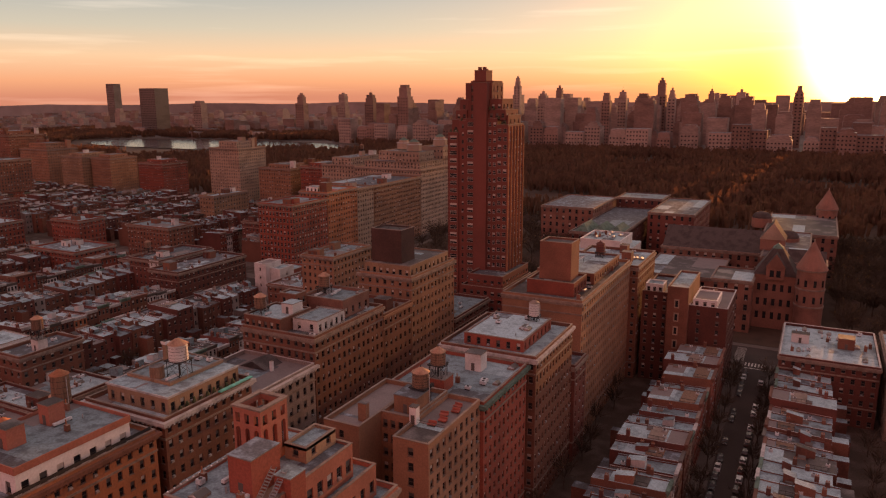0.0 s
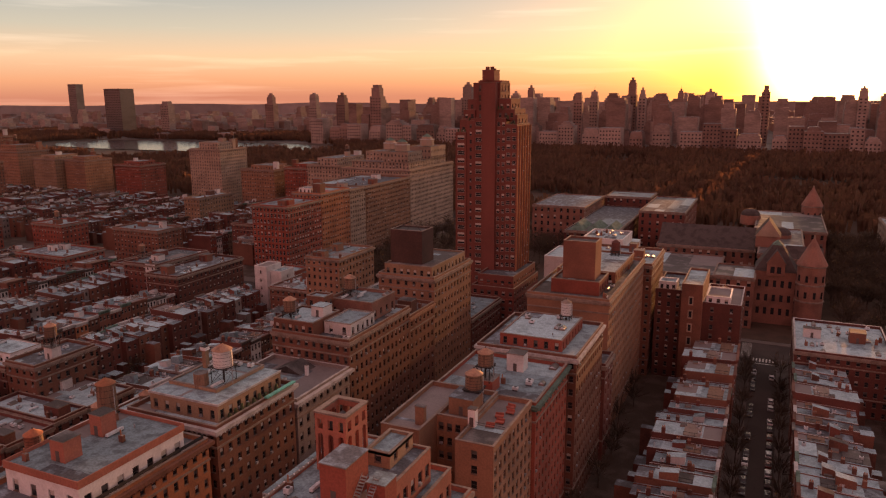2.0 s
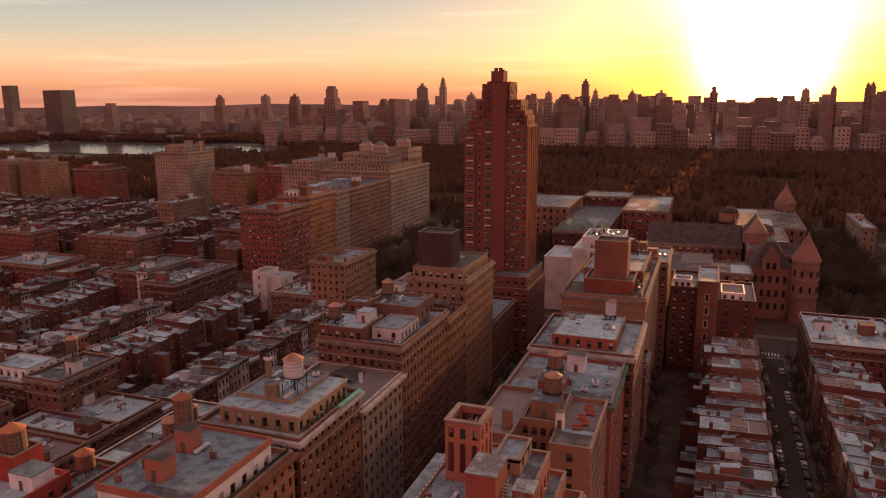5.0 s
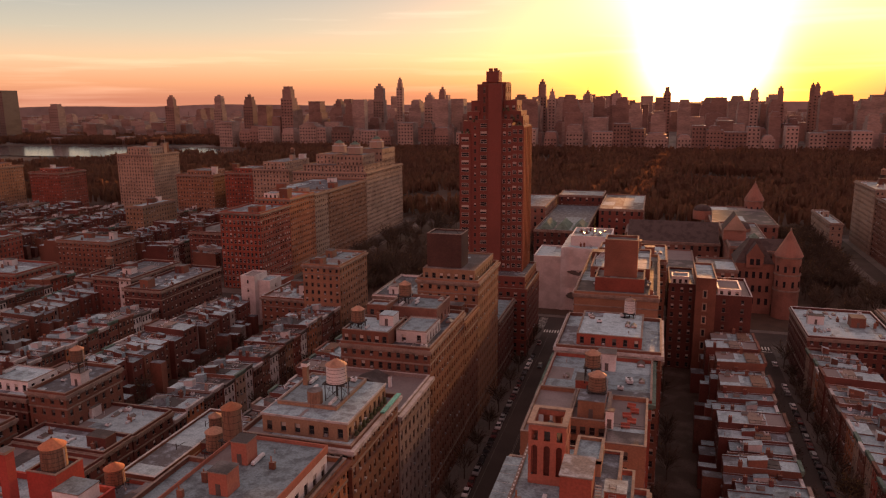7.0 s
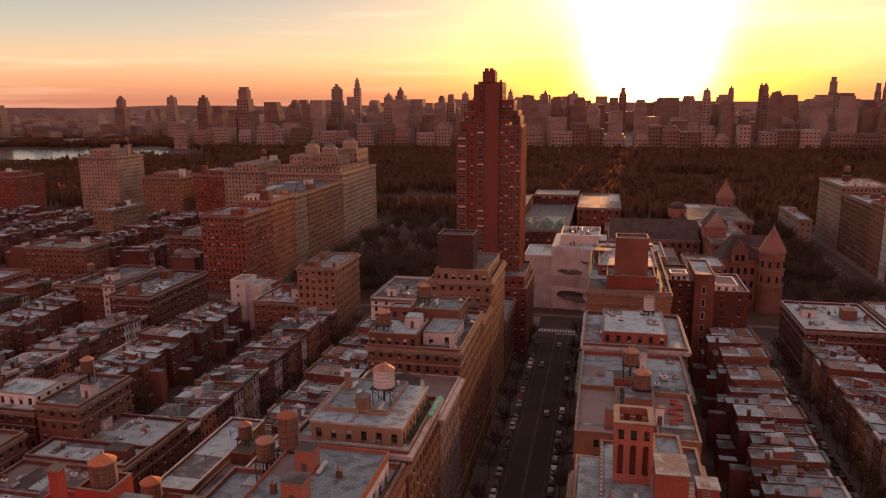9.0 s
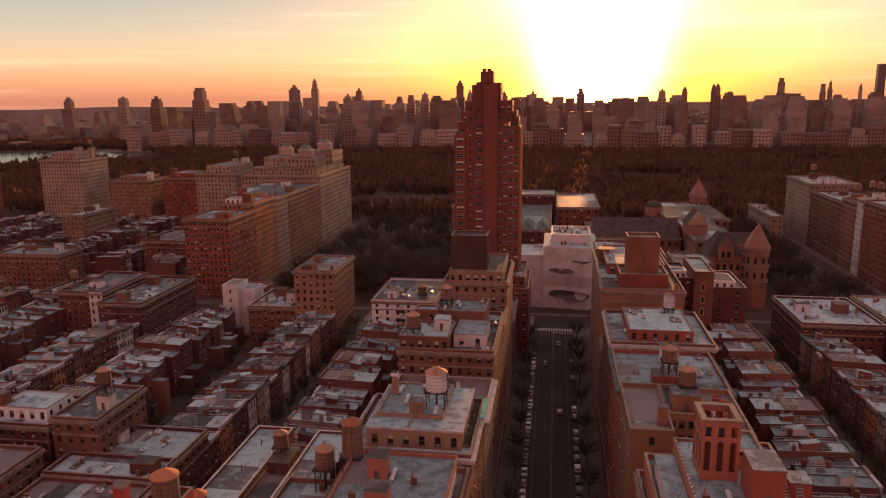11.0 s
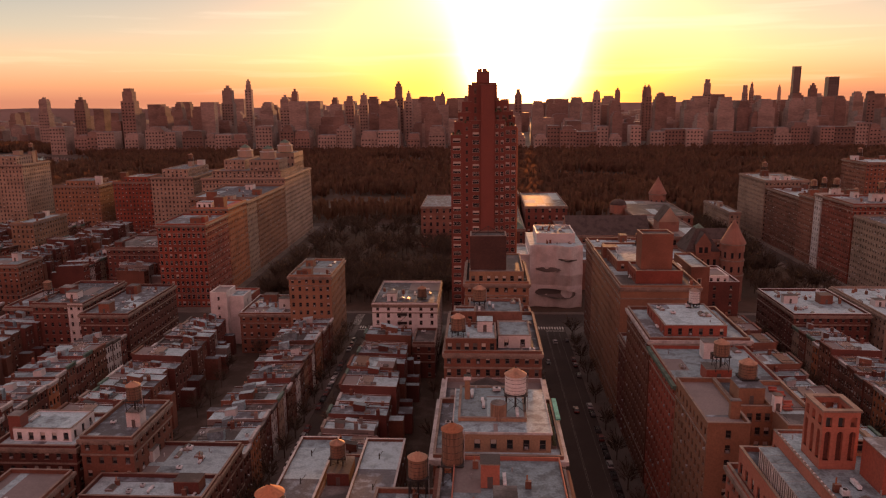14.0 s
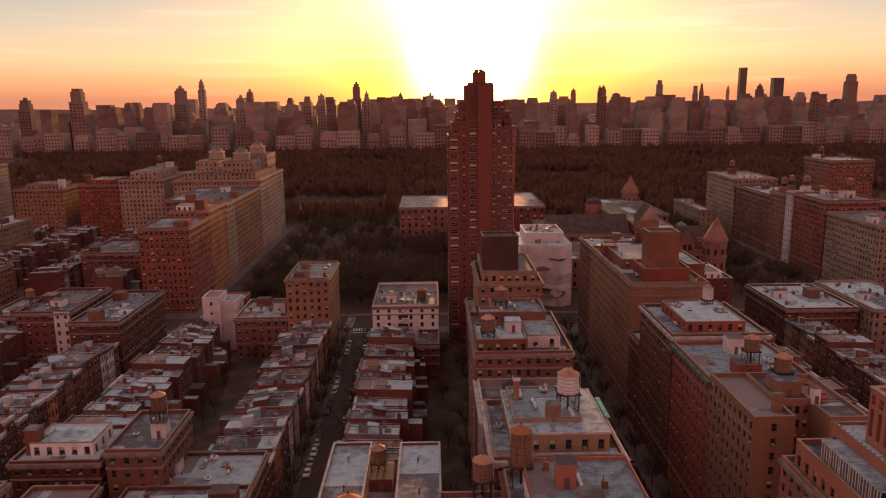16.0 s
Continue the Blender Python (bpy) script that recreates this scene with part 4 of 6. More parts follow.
def pavilion(parent, x0, x1, y0, y1, z0, z1):
    """An open brick belvedere: arcaded walls with two tiers of openings, hollow top with stone coping."""
    g = Geo()
    w, d = x1 - x0, y1 - y0
    zs = z0 + (z1 - z0) * 0.16
    zm = z0 + (z1 - z0) * 0.66
    t = 0.6

    def wall(p, u, width, n=3):
        nrm = (u[1], -u[0])

        def q(a, b, c, e, out=0.0):
            P = lambda s, z: (p[0] + u[0] * s + nrm[0] * out, p[1] + u[1] * s + nrm[1] * out, z)
            g.face([P(a, c), P(b, c), P(b, e), P(a, e)], "brick_salmon")

        bay = width / n
        ow = bay * 0.5
        for i in range(n):
            c0, c1 = i * bay + (bay - ow) / 2, i * bay + (bay + ow) / 2
            q(i * bay, c0, z0, z1), q(c1, (i + 1) * bay, z0, z1)
            q(c0, c1, z0, zs), q(c0, c1, zm, zm + 0.8), q(c0, c1, z1 - 0.9, z1)
            zt, r = zm - ow / 2, ow / 2            # arched head of the lower opening
            mid = (c0 + c1) / 2
            for s in range(6):
                a0, a1 = math.pi * s / 6, math.pi * (s + 1) / 6
                P = lambda s_, z, out=0.0: (p[0] + u[0] * s_ + nrm[0] * out, p[1] + u[1] * s_ + nrm[1] * out, z)
                xa, xb = mid + r * math.cos(a0), mid + r * math.cos(a1)
                za, zb = zt + r * math.sin(a0), zt + r * math.sin(a1)
                g.face([P(xa, za), P(xa, zm), P(xb, zm), P(xb, zb)], "brick_salmon")
                g.face([P(xa, za), P(xb, zb), P(xb, zb, -t), P(xa, za, -t)], "brick_salmon")
            for e_ in (c0, c1):
                for za, zb in ((zs, zt), (zm + 0.8, z1 - 0.9)):
                    P = lambda s_, z, out=0.0: (p[0] + u[0] * s_ + nrm[0] * out, p[1] + u[1] * s_ + nrm[1] * out, z)
                    g.face([P(e_, za), P(e_, zb), P(e_, zb, -t), P(e_, za, -t)], "brick_salmon")
        P = lambda s_, z, out=0.0: (p[0] + u[0] * s_ + nrm[0] * out, p[1] + u[1] * s_ + nrm[1] * out, z)
        g.face([P(width, z1 - 0.9, -t), P(0, z1 - 0.9, -t), P(0, z1, -t), P(width, z1, -t)], "brick_salmon")

    wall((x0, y0), (1, 0), w), wall((x1, y0), (0, 1), d), wall((x1, y1), (-1, 0), w), wall((x0, y1), (0, -1), d)
    g.box(x0 + t, x1 - t, y0 + t, y1 - t, z0 + 0.2, zm, "brick_dark")
    pav = g.put("roof_pavilion", parent, "open arcaded red brick belvedere")
    g = Geo()
    for c in ((x0 - 0.2, x1 + 0.2, y0 - 0.2, y0 + 0.7), (x0 - 0.2, x1 + 0.2, y1 - 0.7, y1 + 0.2), (x0 - 0.2, x0 + 0.7, y0 + 0.7, y1 - 0.7), (x1 - 0.7, x1 + 0.2, y0 + 0.7, y1 - 0.7)):
        g.box(*c, z1, z1 + 0.3, "coping", bottom=True)
    g.put("coping", pav)
    g = Geo()
    g.hip(x0 + 1.0, x1 - 1.0, y0 + 1.0, y1 - 1.0, zm + 0.5, zm + 2.6, "roof_tar", 2.5)
    g.put("inner_roof", pav)


pavilion(l_h, 6.9, 12.5, 21.0, 27.4, 50.7, 60.3)
bulkhead(l_h, 12.6, 17.0, 13.5, 19.8, 50.7, 56.6, "brick_red", "roof_grey")
bulkhead(l_h, 18.6, 21.6, 16.5, 20.0, 45.1, 53.4, "brick_red", "roof_silver")
for k in range(2):
    g = Geo()
    for s_ in range(10):
        g.box(17.3 + k * 2.0, 18.2 + k * 2.0, 14 + s_ * 0.35, 14.3 + s_ * 0.35, 50.8 + s_ * 0.32, 50.9 + s_ * 0.32, "steel_grey", bottom=True)
    for e_ in (17.25, 18.2):
        g.rod((e_ + k * 2.0, 14, 50.8), (e_ + k * 2.0, 17.6, 54.1), 0.06, "steel_grey")
    g.put("fire_stair", l_h, "grey steel roof stair")
block(l_h, 13.2, 17.5, 25.5, 33.5, 50.7, 52.8, "brick_yellow", "roof_silver", 1, (1, 2, 0, 0), 1.2, 1.9, 0.8, name="setback_storey", parapet=0.5)
roof_bits(l_h, 5.5, 20, 8.5, 20, 50.7, rngl, 0.06)
roof_bits(l_h, 5.5, 13, 28.5, 33.5, 50.7, rngl, 0.08)
roof_bits(l_h, 1, 22, 4.5, 7.5, 45.1, rngl, 0.08)
lamp_tile = Geo().box(-0.1, 0.1, -0.12, 0.12, 0, 0.14, "painted_white").mesh("roof_edge_tile")
for i in range(20):
    o_ = new("roof_edge_tile", lamp_tile)
    o_.parent = l_h
    o_.matrix_basis = pose(5.2, 8.6 + i * 1.25, 51.25)

# the red corner house by the next avenue
red = thing("apartment_building", "red painted brick corner house with square chimney and roof tank", "building", (-178, 56, 0))
block(red, 0, 23, 0, 24, 0, 37.5, "brick_paint_red", "roof_frost", 11, (7, 8, 0, 8), 1.2, 1.9, 0.9, parapet=1.2, cap="brick_paint_red")
block(red, 9.0, 15.5, 18.5, 25.0, 37.6, 42.0, "brick_paint_red", "roof_tar", 1, (0, 0, 0, 0), parapet=0.9, cap="coping", name="tank_house")
Geo().box(7.8, 9.6, 14.2, 16.0, 37.6, 48.3, "brick_paint_red", top="roof_tar").put("chimney", red)
Geo().box(7.6, 9.8, 14.0, 16.2, 48.3, 48.8, "coping", top="roof_tar", bottom=True).put("chimney_cap", red)
bulkhead(red, 15.8, 21.5, 17, 22, 37.6, 40.8, "painted_white", "roof_silver")
roof_bits(red, 1, 8, 2, 22, 37.7, rngl, 0.06)
water_tank(-165.6, 77.6, 42.1, 2.3, 4.2, 0.3, cap="brick_orange", label="round grey-brown water tank with rusty orange cap")

# BG: buff brick house with a deep court on its west side
bg = thing("apartment_building", "buff brick apartment house with flat tan roof and deep light court", "building", (FS, 113.5, 0))
block(bg, 0, 8.6, 0, 24.5, 0, 42.2, "brick_buff", "roof_tan", 13, (1, 0, 0, 9), 1.15, 1.75, 0.9, single=80, cornice=0.0, bands=(7, 38.5), cornice_sides="N", cap="coping")
block(bg, 8.6, 16.2, 8.5, 24.5, 0, 42.2, "brick_buff", "roof_tan", 13, (4, 0, 0, 0), 1.15, 1.75, 0.9, single=52, name="court_wall", cap="coping")
block(bg, 16.2, 24.2, 0.5, 24.5, 0, 41.6, "brick_buff", "roof_tan", 13, (1, 9, 0, 0), 1.3, 1.8, 0.9, single=80, name="south_wing", cap="coping")
bulkhead(bg, 10.0, 15.5, 11.5, 17.5, 42.3, 46.0, "brick_buff", "roof_grey")
bulkhead(bg, 5.8, 7.8, 4.0, 5.2, 42.3, 46.2, "brick_buff", door="")
bulkhead(bg, 16.0, 17.6, 7.5, 9.0, 42.3, 46.0, "painted_white", door="W")
water_tank(FS + 13.5, 130.5, 42.4, 1.9, 3.2, 4.0, cap="tank_cap")
water_tank(FS + 11.5, 142.5, 43.5, 1.8, 3.0, 3.6, cap="tank_cap")
rngb = random.Random(21)
for i in range(5):
    x, y = 19.5 + rngb.uniform(0, 2.5), 10 + i * 2.6
    f = thing("roof_lounger", "dull red cushioned terrace seat on the roof", "outdoor seat", (FS + x, 113.5 + y, 41.66), "roof terrace seats", rngb.uniform(-15, 15))
    Geo().box(-0.9, 0.9, -0.5, 0.5, 0.25, 0.55, "furniture_red", bottom=True).put("seat", f)
    Geo().box(-0.9, 0.9, 0.35, 0.55, 0.55, 1.0, "furniture_red", bottom=True).put("backrest", f)
    for lx in (-0.8, 0.7):
        for ly in (-0.45, 0.35):
            Geo().box(lx, lx + 0.1, ly, ly + 0.1, 0, 0.25, "iron").put("leg", f)
g = Geo()
g.box(16.6, 23.8, 0.9, 8.0, 41.68, 41.8, "roof_tar")
g.put("dark_roof_terrace", bg)
g = Geo()
for a_, b_ in (((16.6, 8.0), (23.8, 8.0)), ((16.6, 0.9), (16.6, 8.0))):
    g.rod((*a_, 43.3), (*b_, 43.3), 0.05, "iron"), g.rod((*a_, 42.8), (*b_, 42.8), 0.03, "iron")
g.put("railing", bg)

apartment(FS, FS + 25, 138.3, 164.8, 41.0, "brick_red", "roof_silver", "red-brown brick apartment house with green copper cornice", m=12, bay=2.6, single=100, cornice=0.9, cornice_mat="copper_green", heads=2, bits=0.02, ww=1.1)
g3 = apartment(FS, FS + 27, 166.2, 196.8, 42.6, "brick_brown", "roof_silver", "tan brick apartment house with pale stone corner and silvery roof", m=12, bay=2.55, single=60, cornice=0.7, cornice_mat="coping_light", heads=0, bits=0.0, ww=1.2)
block(g3, 8, 21, -0.6, 0.0, 4, 42.0, "limestone", "roof_silver", 11, (3, 0, 0, 0), 1.3, 2.0, 0.9, parapet=0.3, name="bay_front", single=33)
block(g3, 5, 22, 4, 26, 42.7, 45.6, "brick_red", "roof_frost", 1, (6, 7, 0, 6), 1.1, 1.9, 0.4, parapet=0.2, name="penthouse", single=20)
roof_bits(g3, 6, 21, 5, 25, 45.7, random.Random(3), 0.03)
water_tank(FS + 18, 189, 45.7, 1.5, 3.6, 1.2, cap="coping", wood="stucco_white", label="narrow white water tank on low iron frame")
g4 = apartment(FS, FS + 26, 209, 272, 46.2, "brick_buff", "roof_tar", "long buff brick apartment house with dark stepped roof", m=14, bay=2.6, single=120, cornice=0.5, heads=2, bits=0.02, ww=1.15, blank_w=True)
block(g4, 6.0, 21.5, 6, 20, 46.3, 50.0, "brick_red", "roof_tar", 1, (0, 4, 0, 4), parapet=0.7, name="setback_storey")
block(g4, 8.5, 19.0, 10.5, 19, 50.1, 61.8, "brick_brown", "roof_tar", 1, (0, 0, 0, 0), parapet=0.6, name="lift_tower")
block(g4, 3.0, 23, 24, 58, 46.3, 49.4, "brick_brown", "roof_silver", 1, (5, 11, 0, 11), parapet=0.6, name="setback_storey")
water_tank(FS + 17, 262, 49.5, 1.6, 3.0, 1.8, cap="brick_dark", wood="brick_dark", label="dark red roof tank on iron frame")
g = Geo()
for i in range(7):
    g.rod((4 + i * 0.2, 30 + i * 2, 51.5), (14, 30 + i * 2, 51.5), 0.1, "duct_metal")
g.rod((4, 30, 51.5), (6, 44, 51.5), 0.1, "duct_metal"), g.rod((14, 30, 51.5), (14, 44, 51.5), 0.1, "duct_metal")
for p_ in ((4.2, 30), (14, 30), (6, 42), (14, 42)):
    g.rod((*p_, 49.5), (*p_, 51.5), 0.08, "iron")
g.put("roof_pergola", g4, "pale steel roof pergola")
apartment(FS, FS + 28, 197.2, 208.6, 30.0, "brick_dark", "roof_grey", "low dark brick house between taller neighbours", m=9, bits=0.03)
apartment(FS + 2, FS + 29, 272.6, LINE_W, 44.0, "brick_brown", "roof_silver", "brown brick corner apartment house", m=13, cornice=0.5, heads=2, bits=0.02)

# K: corner house at the avenue
k_h = thing("apartment_building", "dark brick corner apartment house with white roof pavilions", "building", (-55.5, 271.0, 0))
block(k_h, 0, 10.0, 4, 33, 0, 34.5, "brick_dark", "roof_grey", 10, (3, 0, 0, 9), 1.2, 1.9, 0.9, parapet=0.8)
block(k_h, 10.0, 17.5, 0, 28, 0, 38.2, "brick_brown", "roof_silver", 11, (0, 0, 0, 0), parapet=0.8, name="stair_shaft")
block(k_h, 17.5, 31.0, 3, 33, 0, 31.0, "brick_dark", "roof_tan", 9, (2, 9, 0, 0), 1.2, 1.9, 0.9, parapet=1.0, cap="coping_light", name="south_wing")
block(k_h, 18.5, 27.0, 5, 20, 31.1, 33.6, "painted_white", "roof_tan", 1, (3, 4, 0, 0), 1.2, 1.6, 0.5, parapet=0.4, cap="painted_white", name="roof_pavilion")
block(k_h, 1.0, 7.5, 5, 12, 34.6, 37.6, "stucco_white", "roof_silver", 1, (3, 0, 0, 2), 1.1, 1.8, 0.5, parapet=0.4, cap="painted_white", name="roof_pavilion")
for i in range(6):
    g = Geo()
    g.box(12.6, 14.4, -0.08, 0.02, 5 + i * 5.2, 8.4 + i * 5.2, "limestone")
    g.box(13.0, 14.0, -0.12, -0.081, 5.5 + i * 5.2, 7.9 + i * 5.2, "glass")
    g.put("stair_window", k_h)
roof_bits(k_h, 18, 30, 20, 32, 31.1, random.Random(8), 0.05)

# ---- row houses ----


def row_house(width, depth, h, wall, roof, rng, label, floors=4, cols=3, light_cornice=False):
    """A terraced house whose front faces +x at x = 0 and which runs back to -depth; y from 0 to width."""
    t = thing("row_house", label, "house", (0, 0, -50), "row houses")
    g = Geo()
    fh = (h - 1.0) / floors
    wins = facade(g, (0, 0), (0, 1), width, 1.0, h, cols, floors, 1.1, 2.0, 0.75, 0.22, wall)
    back = rng.choice(("brick_dark", "brownstone", "brick_brown", "stone_grey", "brick_dark"))
    bwins = facade(g, (-depth, width), (0, -1), width, 1.0, h - 0.6, max(2, cols - 1), floors, 1.1, 1.8, 0.8, 0.22, back)
    g.face([(0, 0, 0), (0, width, 0), (0, width, 1), (0, 0, 1)], wall)
    g.face([(-depth, width, 0), (-depth, 0, 0), (-depth, 0, 1), (-depth, width, 1)], back)
    for y, flip in ((0, 0), (width, 1)):
        q = [(-depth, y, 0), (0, y, 0), (0, y, h + 0.1), (-depth, y, h - 0.5)]
        g.face(q[::-1] if flip else q, back)
    # party parapets and back parapet
    pcap = rng.choice(("coping", "coping_light", "roof_frost", "stucco_white", "roof_silver", "coping_light"))
    for y in (0.0, width - 0.3):
        g.face([(-depth, y, h - 0.5), (-0.3, y, h + 0.1), (-0.3, y, h + 0.42), (-depth, y, h - 0.12)], back)
        g.face([(-0.3, y + 0.3, h + 0.1), (-depth, y + 0.3, h - 0.5), (-depth, y + 0.3, h - 0.12), (-0.3, y + 0.3, h + 0.42)], back)
        g.face([(-depth, y, h - 0.12), (-0.3, y, h + 0.42), (-0.3, y + 0.3, h + 0.42), (-depth, y + 0.3, h - 0.12)], pcap)
    g.put("wall", t)
    g = Geo()
    sheets(g, -depth, -0.3, 0.3, width - 0.3, h - 0.45, h + 0.1, roof, rng)
    g.put("roof", t)
    g = Geo()
    cm = "coping_light" if light_cornice else rng.choice(("brownstone", "coping", "copper_green", "window_frame"))
    g.box(-0.35, 0.55, 0, width, h + 0.15, h + 0.75, cm, bottom=True)
    g.box(-0.3, 0.3, 0, width, h - 0.6, h + 0.15, cm, bottom=True)
    for i in range(int(width / 1.0)):
        g.box(0.3, 0.5, 0.35 + i, 0.6 + i, h - 0.45, h + 0.15, cm, bottom=True)
    g.put("cornice", t)
    add_windows(t, wins + bwins, 1.1, 2.0, 0, "window_frame_light" if rng.random() < 0.4 else "window_frame", rng)
    # roof fittings
    def rz(x):
        return h + 0.1 + 0.6 * x / depth
    n = rng.randint(1, 2)
    for i in range(n):
        y = rng.choice((0.0, width - 0.9))
        x = -rng.uniform(2, depth - 2)
        g = Geo()
        hh = rng.uniform(1.2, 2.3)
        g.box(x - 0.5, x + 0.5, y, y + 0.85, rz(x) - 0.1, rz(x) + hh, back, top="coping")
        for c in (-0.25, 0.25):
            g.tube((x + c, y + 0.42), 0.13, 0.11, rz(x) + hh, rz(x) + hh + 0.45, 6, "brick_orange")
        g.put("chimney", t)
    if rng.random() < 0.75:
        x, bw = -rng.uniform(depth * 0.3, depth * 0.75), rng.uniform(1.0, 2.4)
        y = rng.uniform(0.4, width - 3.0)
        hh = rng.uniform(2.0, 3.3)
        head = rng.choice(("stucco_white", "stucco_white", "brick_buff", "roof_silver", back))
        g = Geo()
        top = rng.choice(("roof_tar", "roof_silver", "roof_frost"))
        z = rz(x) - 0.15
        w2 = rng.uniform(1.7, 2.6)
        g.face([(x - bw, y, z), (x + bw, y, z), (x + bw, y, z + hh), (x - bw, y, z + hh * 0.75)], head)
        g.face([(x + bw, y, z), (x + bw, y + w2, z), (x + bw, y + w2, z + hh), (x + bw, y, z + hh)], head)
        g.face([(x + bw, y + w2, z), (x - bw, y + w2, z), (x - bw, y + w2, z + hh * 0.75), (x + bw, y + w2, z + hh)], back)
        g.face([(x - bw, y + w2, z), (x - bw, y, z), (x - bw, y, z + hh * 0.75), (x - bw, y + w2, z + hh * 0.75)], head)
        g.face([(x - bw - 0.1, y - 0.1, z + hh * 0.75), (x + bw + 0.1, y - 0.1, z + hh + 0.02), (x + bw + 0.1, y + w2 + 0.1, z + hh + 0.02), (x - bw - 0.1, y + w2 + 0.1, z + hh * 0.75)], top)
        g.put("bulkhead", t)
    if rng.random() < 0.8:
        x, y = -rng.uniform(2, depth - 2.5), rng.uniform(1.4, width - 1.4)
        g = Geo()
        g.box(x - 0.9, x + 0.9, y - 0.7, y + 0.7, rz(x) - 0.3, rz(x) + 0.5, "coping")
        g.gable(x - 0.9, x + 0.9, y - 0.7, y + 0.7, rz(x) + 0.5, rz(x) + 1.0, "glass_lit", "x", "duct_metal")
        g.put("skylight", t)
    if rng.random() < 0.45:                                # a railed timber deck
        x = -rng.uniform(3.5, depth - 3.5)
        g = Geo()
        g.box(x - 2.2, x + 2.2, 0.8, width - 0.8, rz(x) + 0.25, rz(x) + 0.4, rng.choice(("tank_wood", "coping", "roof_tar")), bottom=True)
        for yy in (0.8, width - 0.85):
            g.box(x - 2.2, x + 2.2, yy, yy + 0.06, rz(x) + 1.2, rz(x) + 1.3, "iron", bottom=True)
            for q in (-2.2, -0.7, 0.7, 2.1):
                g.box(x + q, x + q + 0.07, yy, yy + 0.06, rz(x) - 0.2, rz(x) + 1.2, "iron")
        g.put("roof_deck", t)
    for i in range(rng.randint(1, 2)):
        x, y = -rng.uniform(1.5, depth - 1.5), rng.uniform(1.0, width - 1.0)
        g = Geo()
        g.box(x - 0.5, x + 0.5, y - 0.4, y + 0.4, rz(x) - 0.1, rz(x) + 0.85, "duct_metal")
        g.tube((x, y), 0.3, 0.3, rz(x) + 0.85, rz(x) + 0.92, 8, "iron")
        g.put("cooling_unit", t)
    if rng.random() < 0.5:
        x, y = -rng.uniform(1.5, depth - 1.5), rng.uniform(1.0, width - 1.0)
        g = Geo()
        g.tube((x, y), 0.12, 0.12, rz(x) - 0.1, rz(x) + rng.uniform(0.8, 1.5), 6, "steel_grey")
        g.put("vent_pipe", t)
    # lower back extension
    if rng.random() < 0.7:
        e = rng.uniform(3.0, 5.5)
        eh = h * rng.choice((0.45, 0.6, 0.78))
        ew = width * rng.uniform(0.45, 0.7)
        g = Geo()
        g.box(-depth - e, -depth - 0.003, 0.2, ew, 0, eh, back, top=rng.choice(("roof_silver", "roof_tar", "roof_frost", "roof_grey")))
        g.put("back_extension", t)
    return t


rng_p = random.Random(77)
PROTOS = []
WALLS = ("brownstone", "brownstone", "brick_red", "brick_dark", "brick_brown", "limestone", "brick_orange", "brick_buff", "stucco_white")
ROOFS = ("roof_silver", "roof_frost", "roof_frost", "roof_grey", "roof_tar", "roof_frost", "roof_silver")
WORDS = {"brownstone": "brown sandstone", "brick_red": "red brick", "brick_dark": "dark brick", "brick_brown": "brown brick", "limestone": "pale limestone", "brick_orange": "orange brick",
         "brick_buff": "buff brick", "stucco_white": "white painted", "brick_yellow": "yellow brick"}
RWORDS = {"roof_silver": "silvery", "roof_frost": "frosted white", "roof_grey": "grey", "roof_tar": "black tar"}
for i in range(22):
    wall_, roof_ = WALLS[i % len(WALLS)], ROOFS[(i * 3 + i // 7) % len(ROOFS)]
    wide = i % 7 == 6
    width_ = rng_p.choice((5.4, 5.8, 6.1, 6.4)) if not wide else rng_p.uniform(8.5, 11)
    h_ = rng_p.uniform(16.6, 18.6) if not wide else rng_p.uniform(18.2, 20.4)
    p_ = row_house(width_, rng_p.uniform(14.5, 18.6), h_, wall_, roof_, rng_p, "%s row house with stoop and %s flat roof" % (WORDS[wall_], RWORDS[roof_]), 4 if not wide else 5, 3 if not wide else 4, i % 3 == 0)
    p_["w"] = width_
    PROTOS.append(p_)
USED = set()


FAR_ROWS = Geo()


def join_into(g, ob, m):
    """Adds the meshes of a thing to a joined mesh, at the pose m."""
    for o in ob.children:
        if o.name.split(".")[0] in ("stoop", "skylight", "vent_pipe", "cooling_unit"):
            continue
        k = len(g.v)
        g.v.extend(tuple(m @ v.co) for v in o.data.vertices)
        slots = [g.slot(mm.name) for mm in o.data.materials]
        for p in o.data.polygons:
            g.f.append(tuple(k + i for i in p.vertices))
            g.m.append(slots[p.material_index])


def row(x, front, y0, y1, rng, joined=False, pool=None):
    """Fills a street line from y0 to y1 with terraced houses; front +1 faces +x, -1 faces -x."""
    y, last = y0, None
    n = 0
    while y < y1 - 4.5:
        p = rng.choice(pool or PROTOS)
        if p is last:
            continue
        w = p["w"]
        if y + w > y1 + 1.5:
            p = PROTOS[0]
            w = p["w"]
            if y + w > y1 + 1.5:
                break
        last = p
        jog = rng.choice((0, 0, 0, -0.4, 0.3, 0.5)) * front
        z = rng.choice((-2.4, -1.7, -1.5, -1.3, -1.2, -1.0, -0.8, -0.5))
        at = pose(x + jog, y, z) if front > 0 else pose(x + jog, y + w, z, 0, 0, 180)
        if joined:
            join_into(FAR_ROWS, p, at)
        elif p.name not in USED:
            USED.add(p.name)
            p.matrix_basis = at
        else:
            copy_thing(p, at)
        y += w
        n += 1
    return n


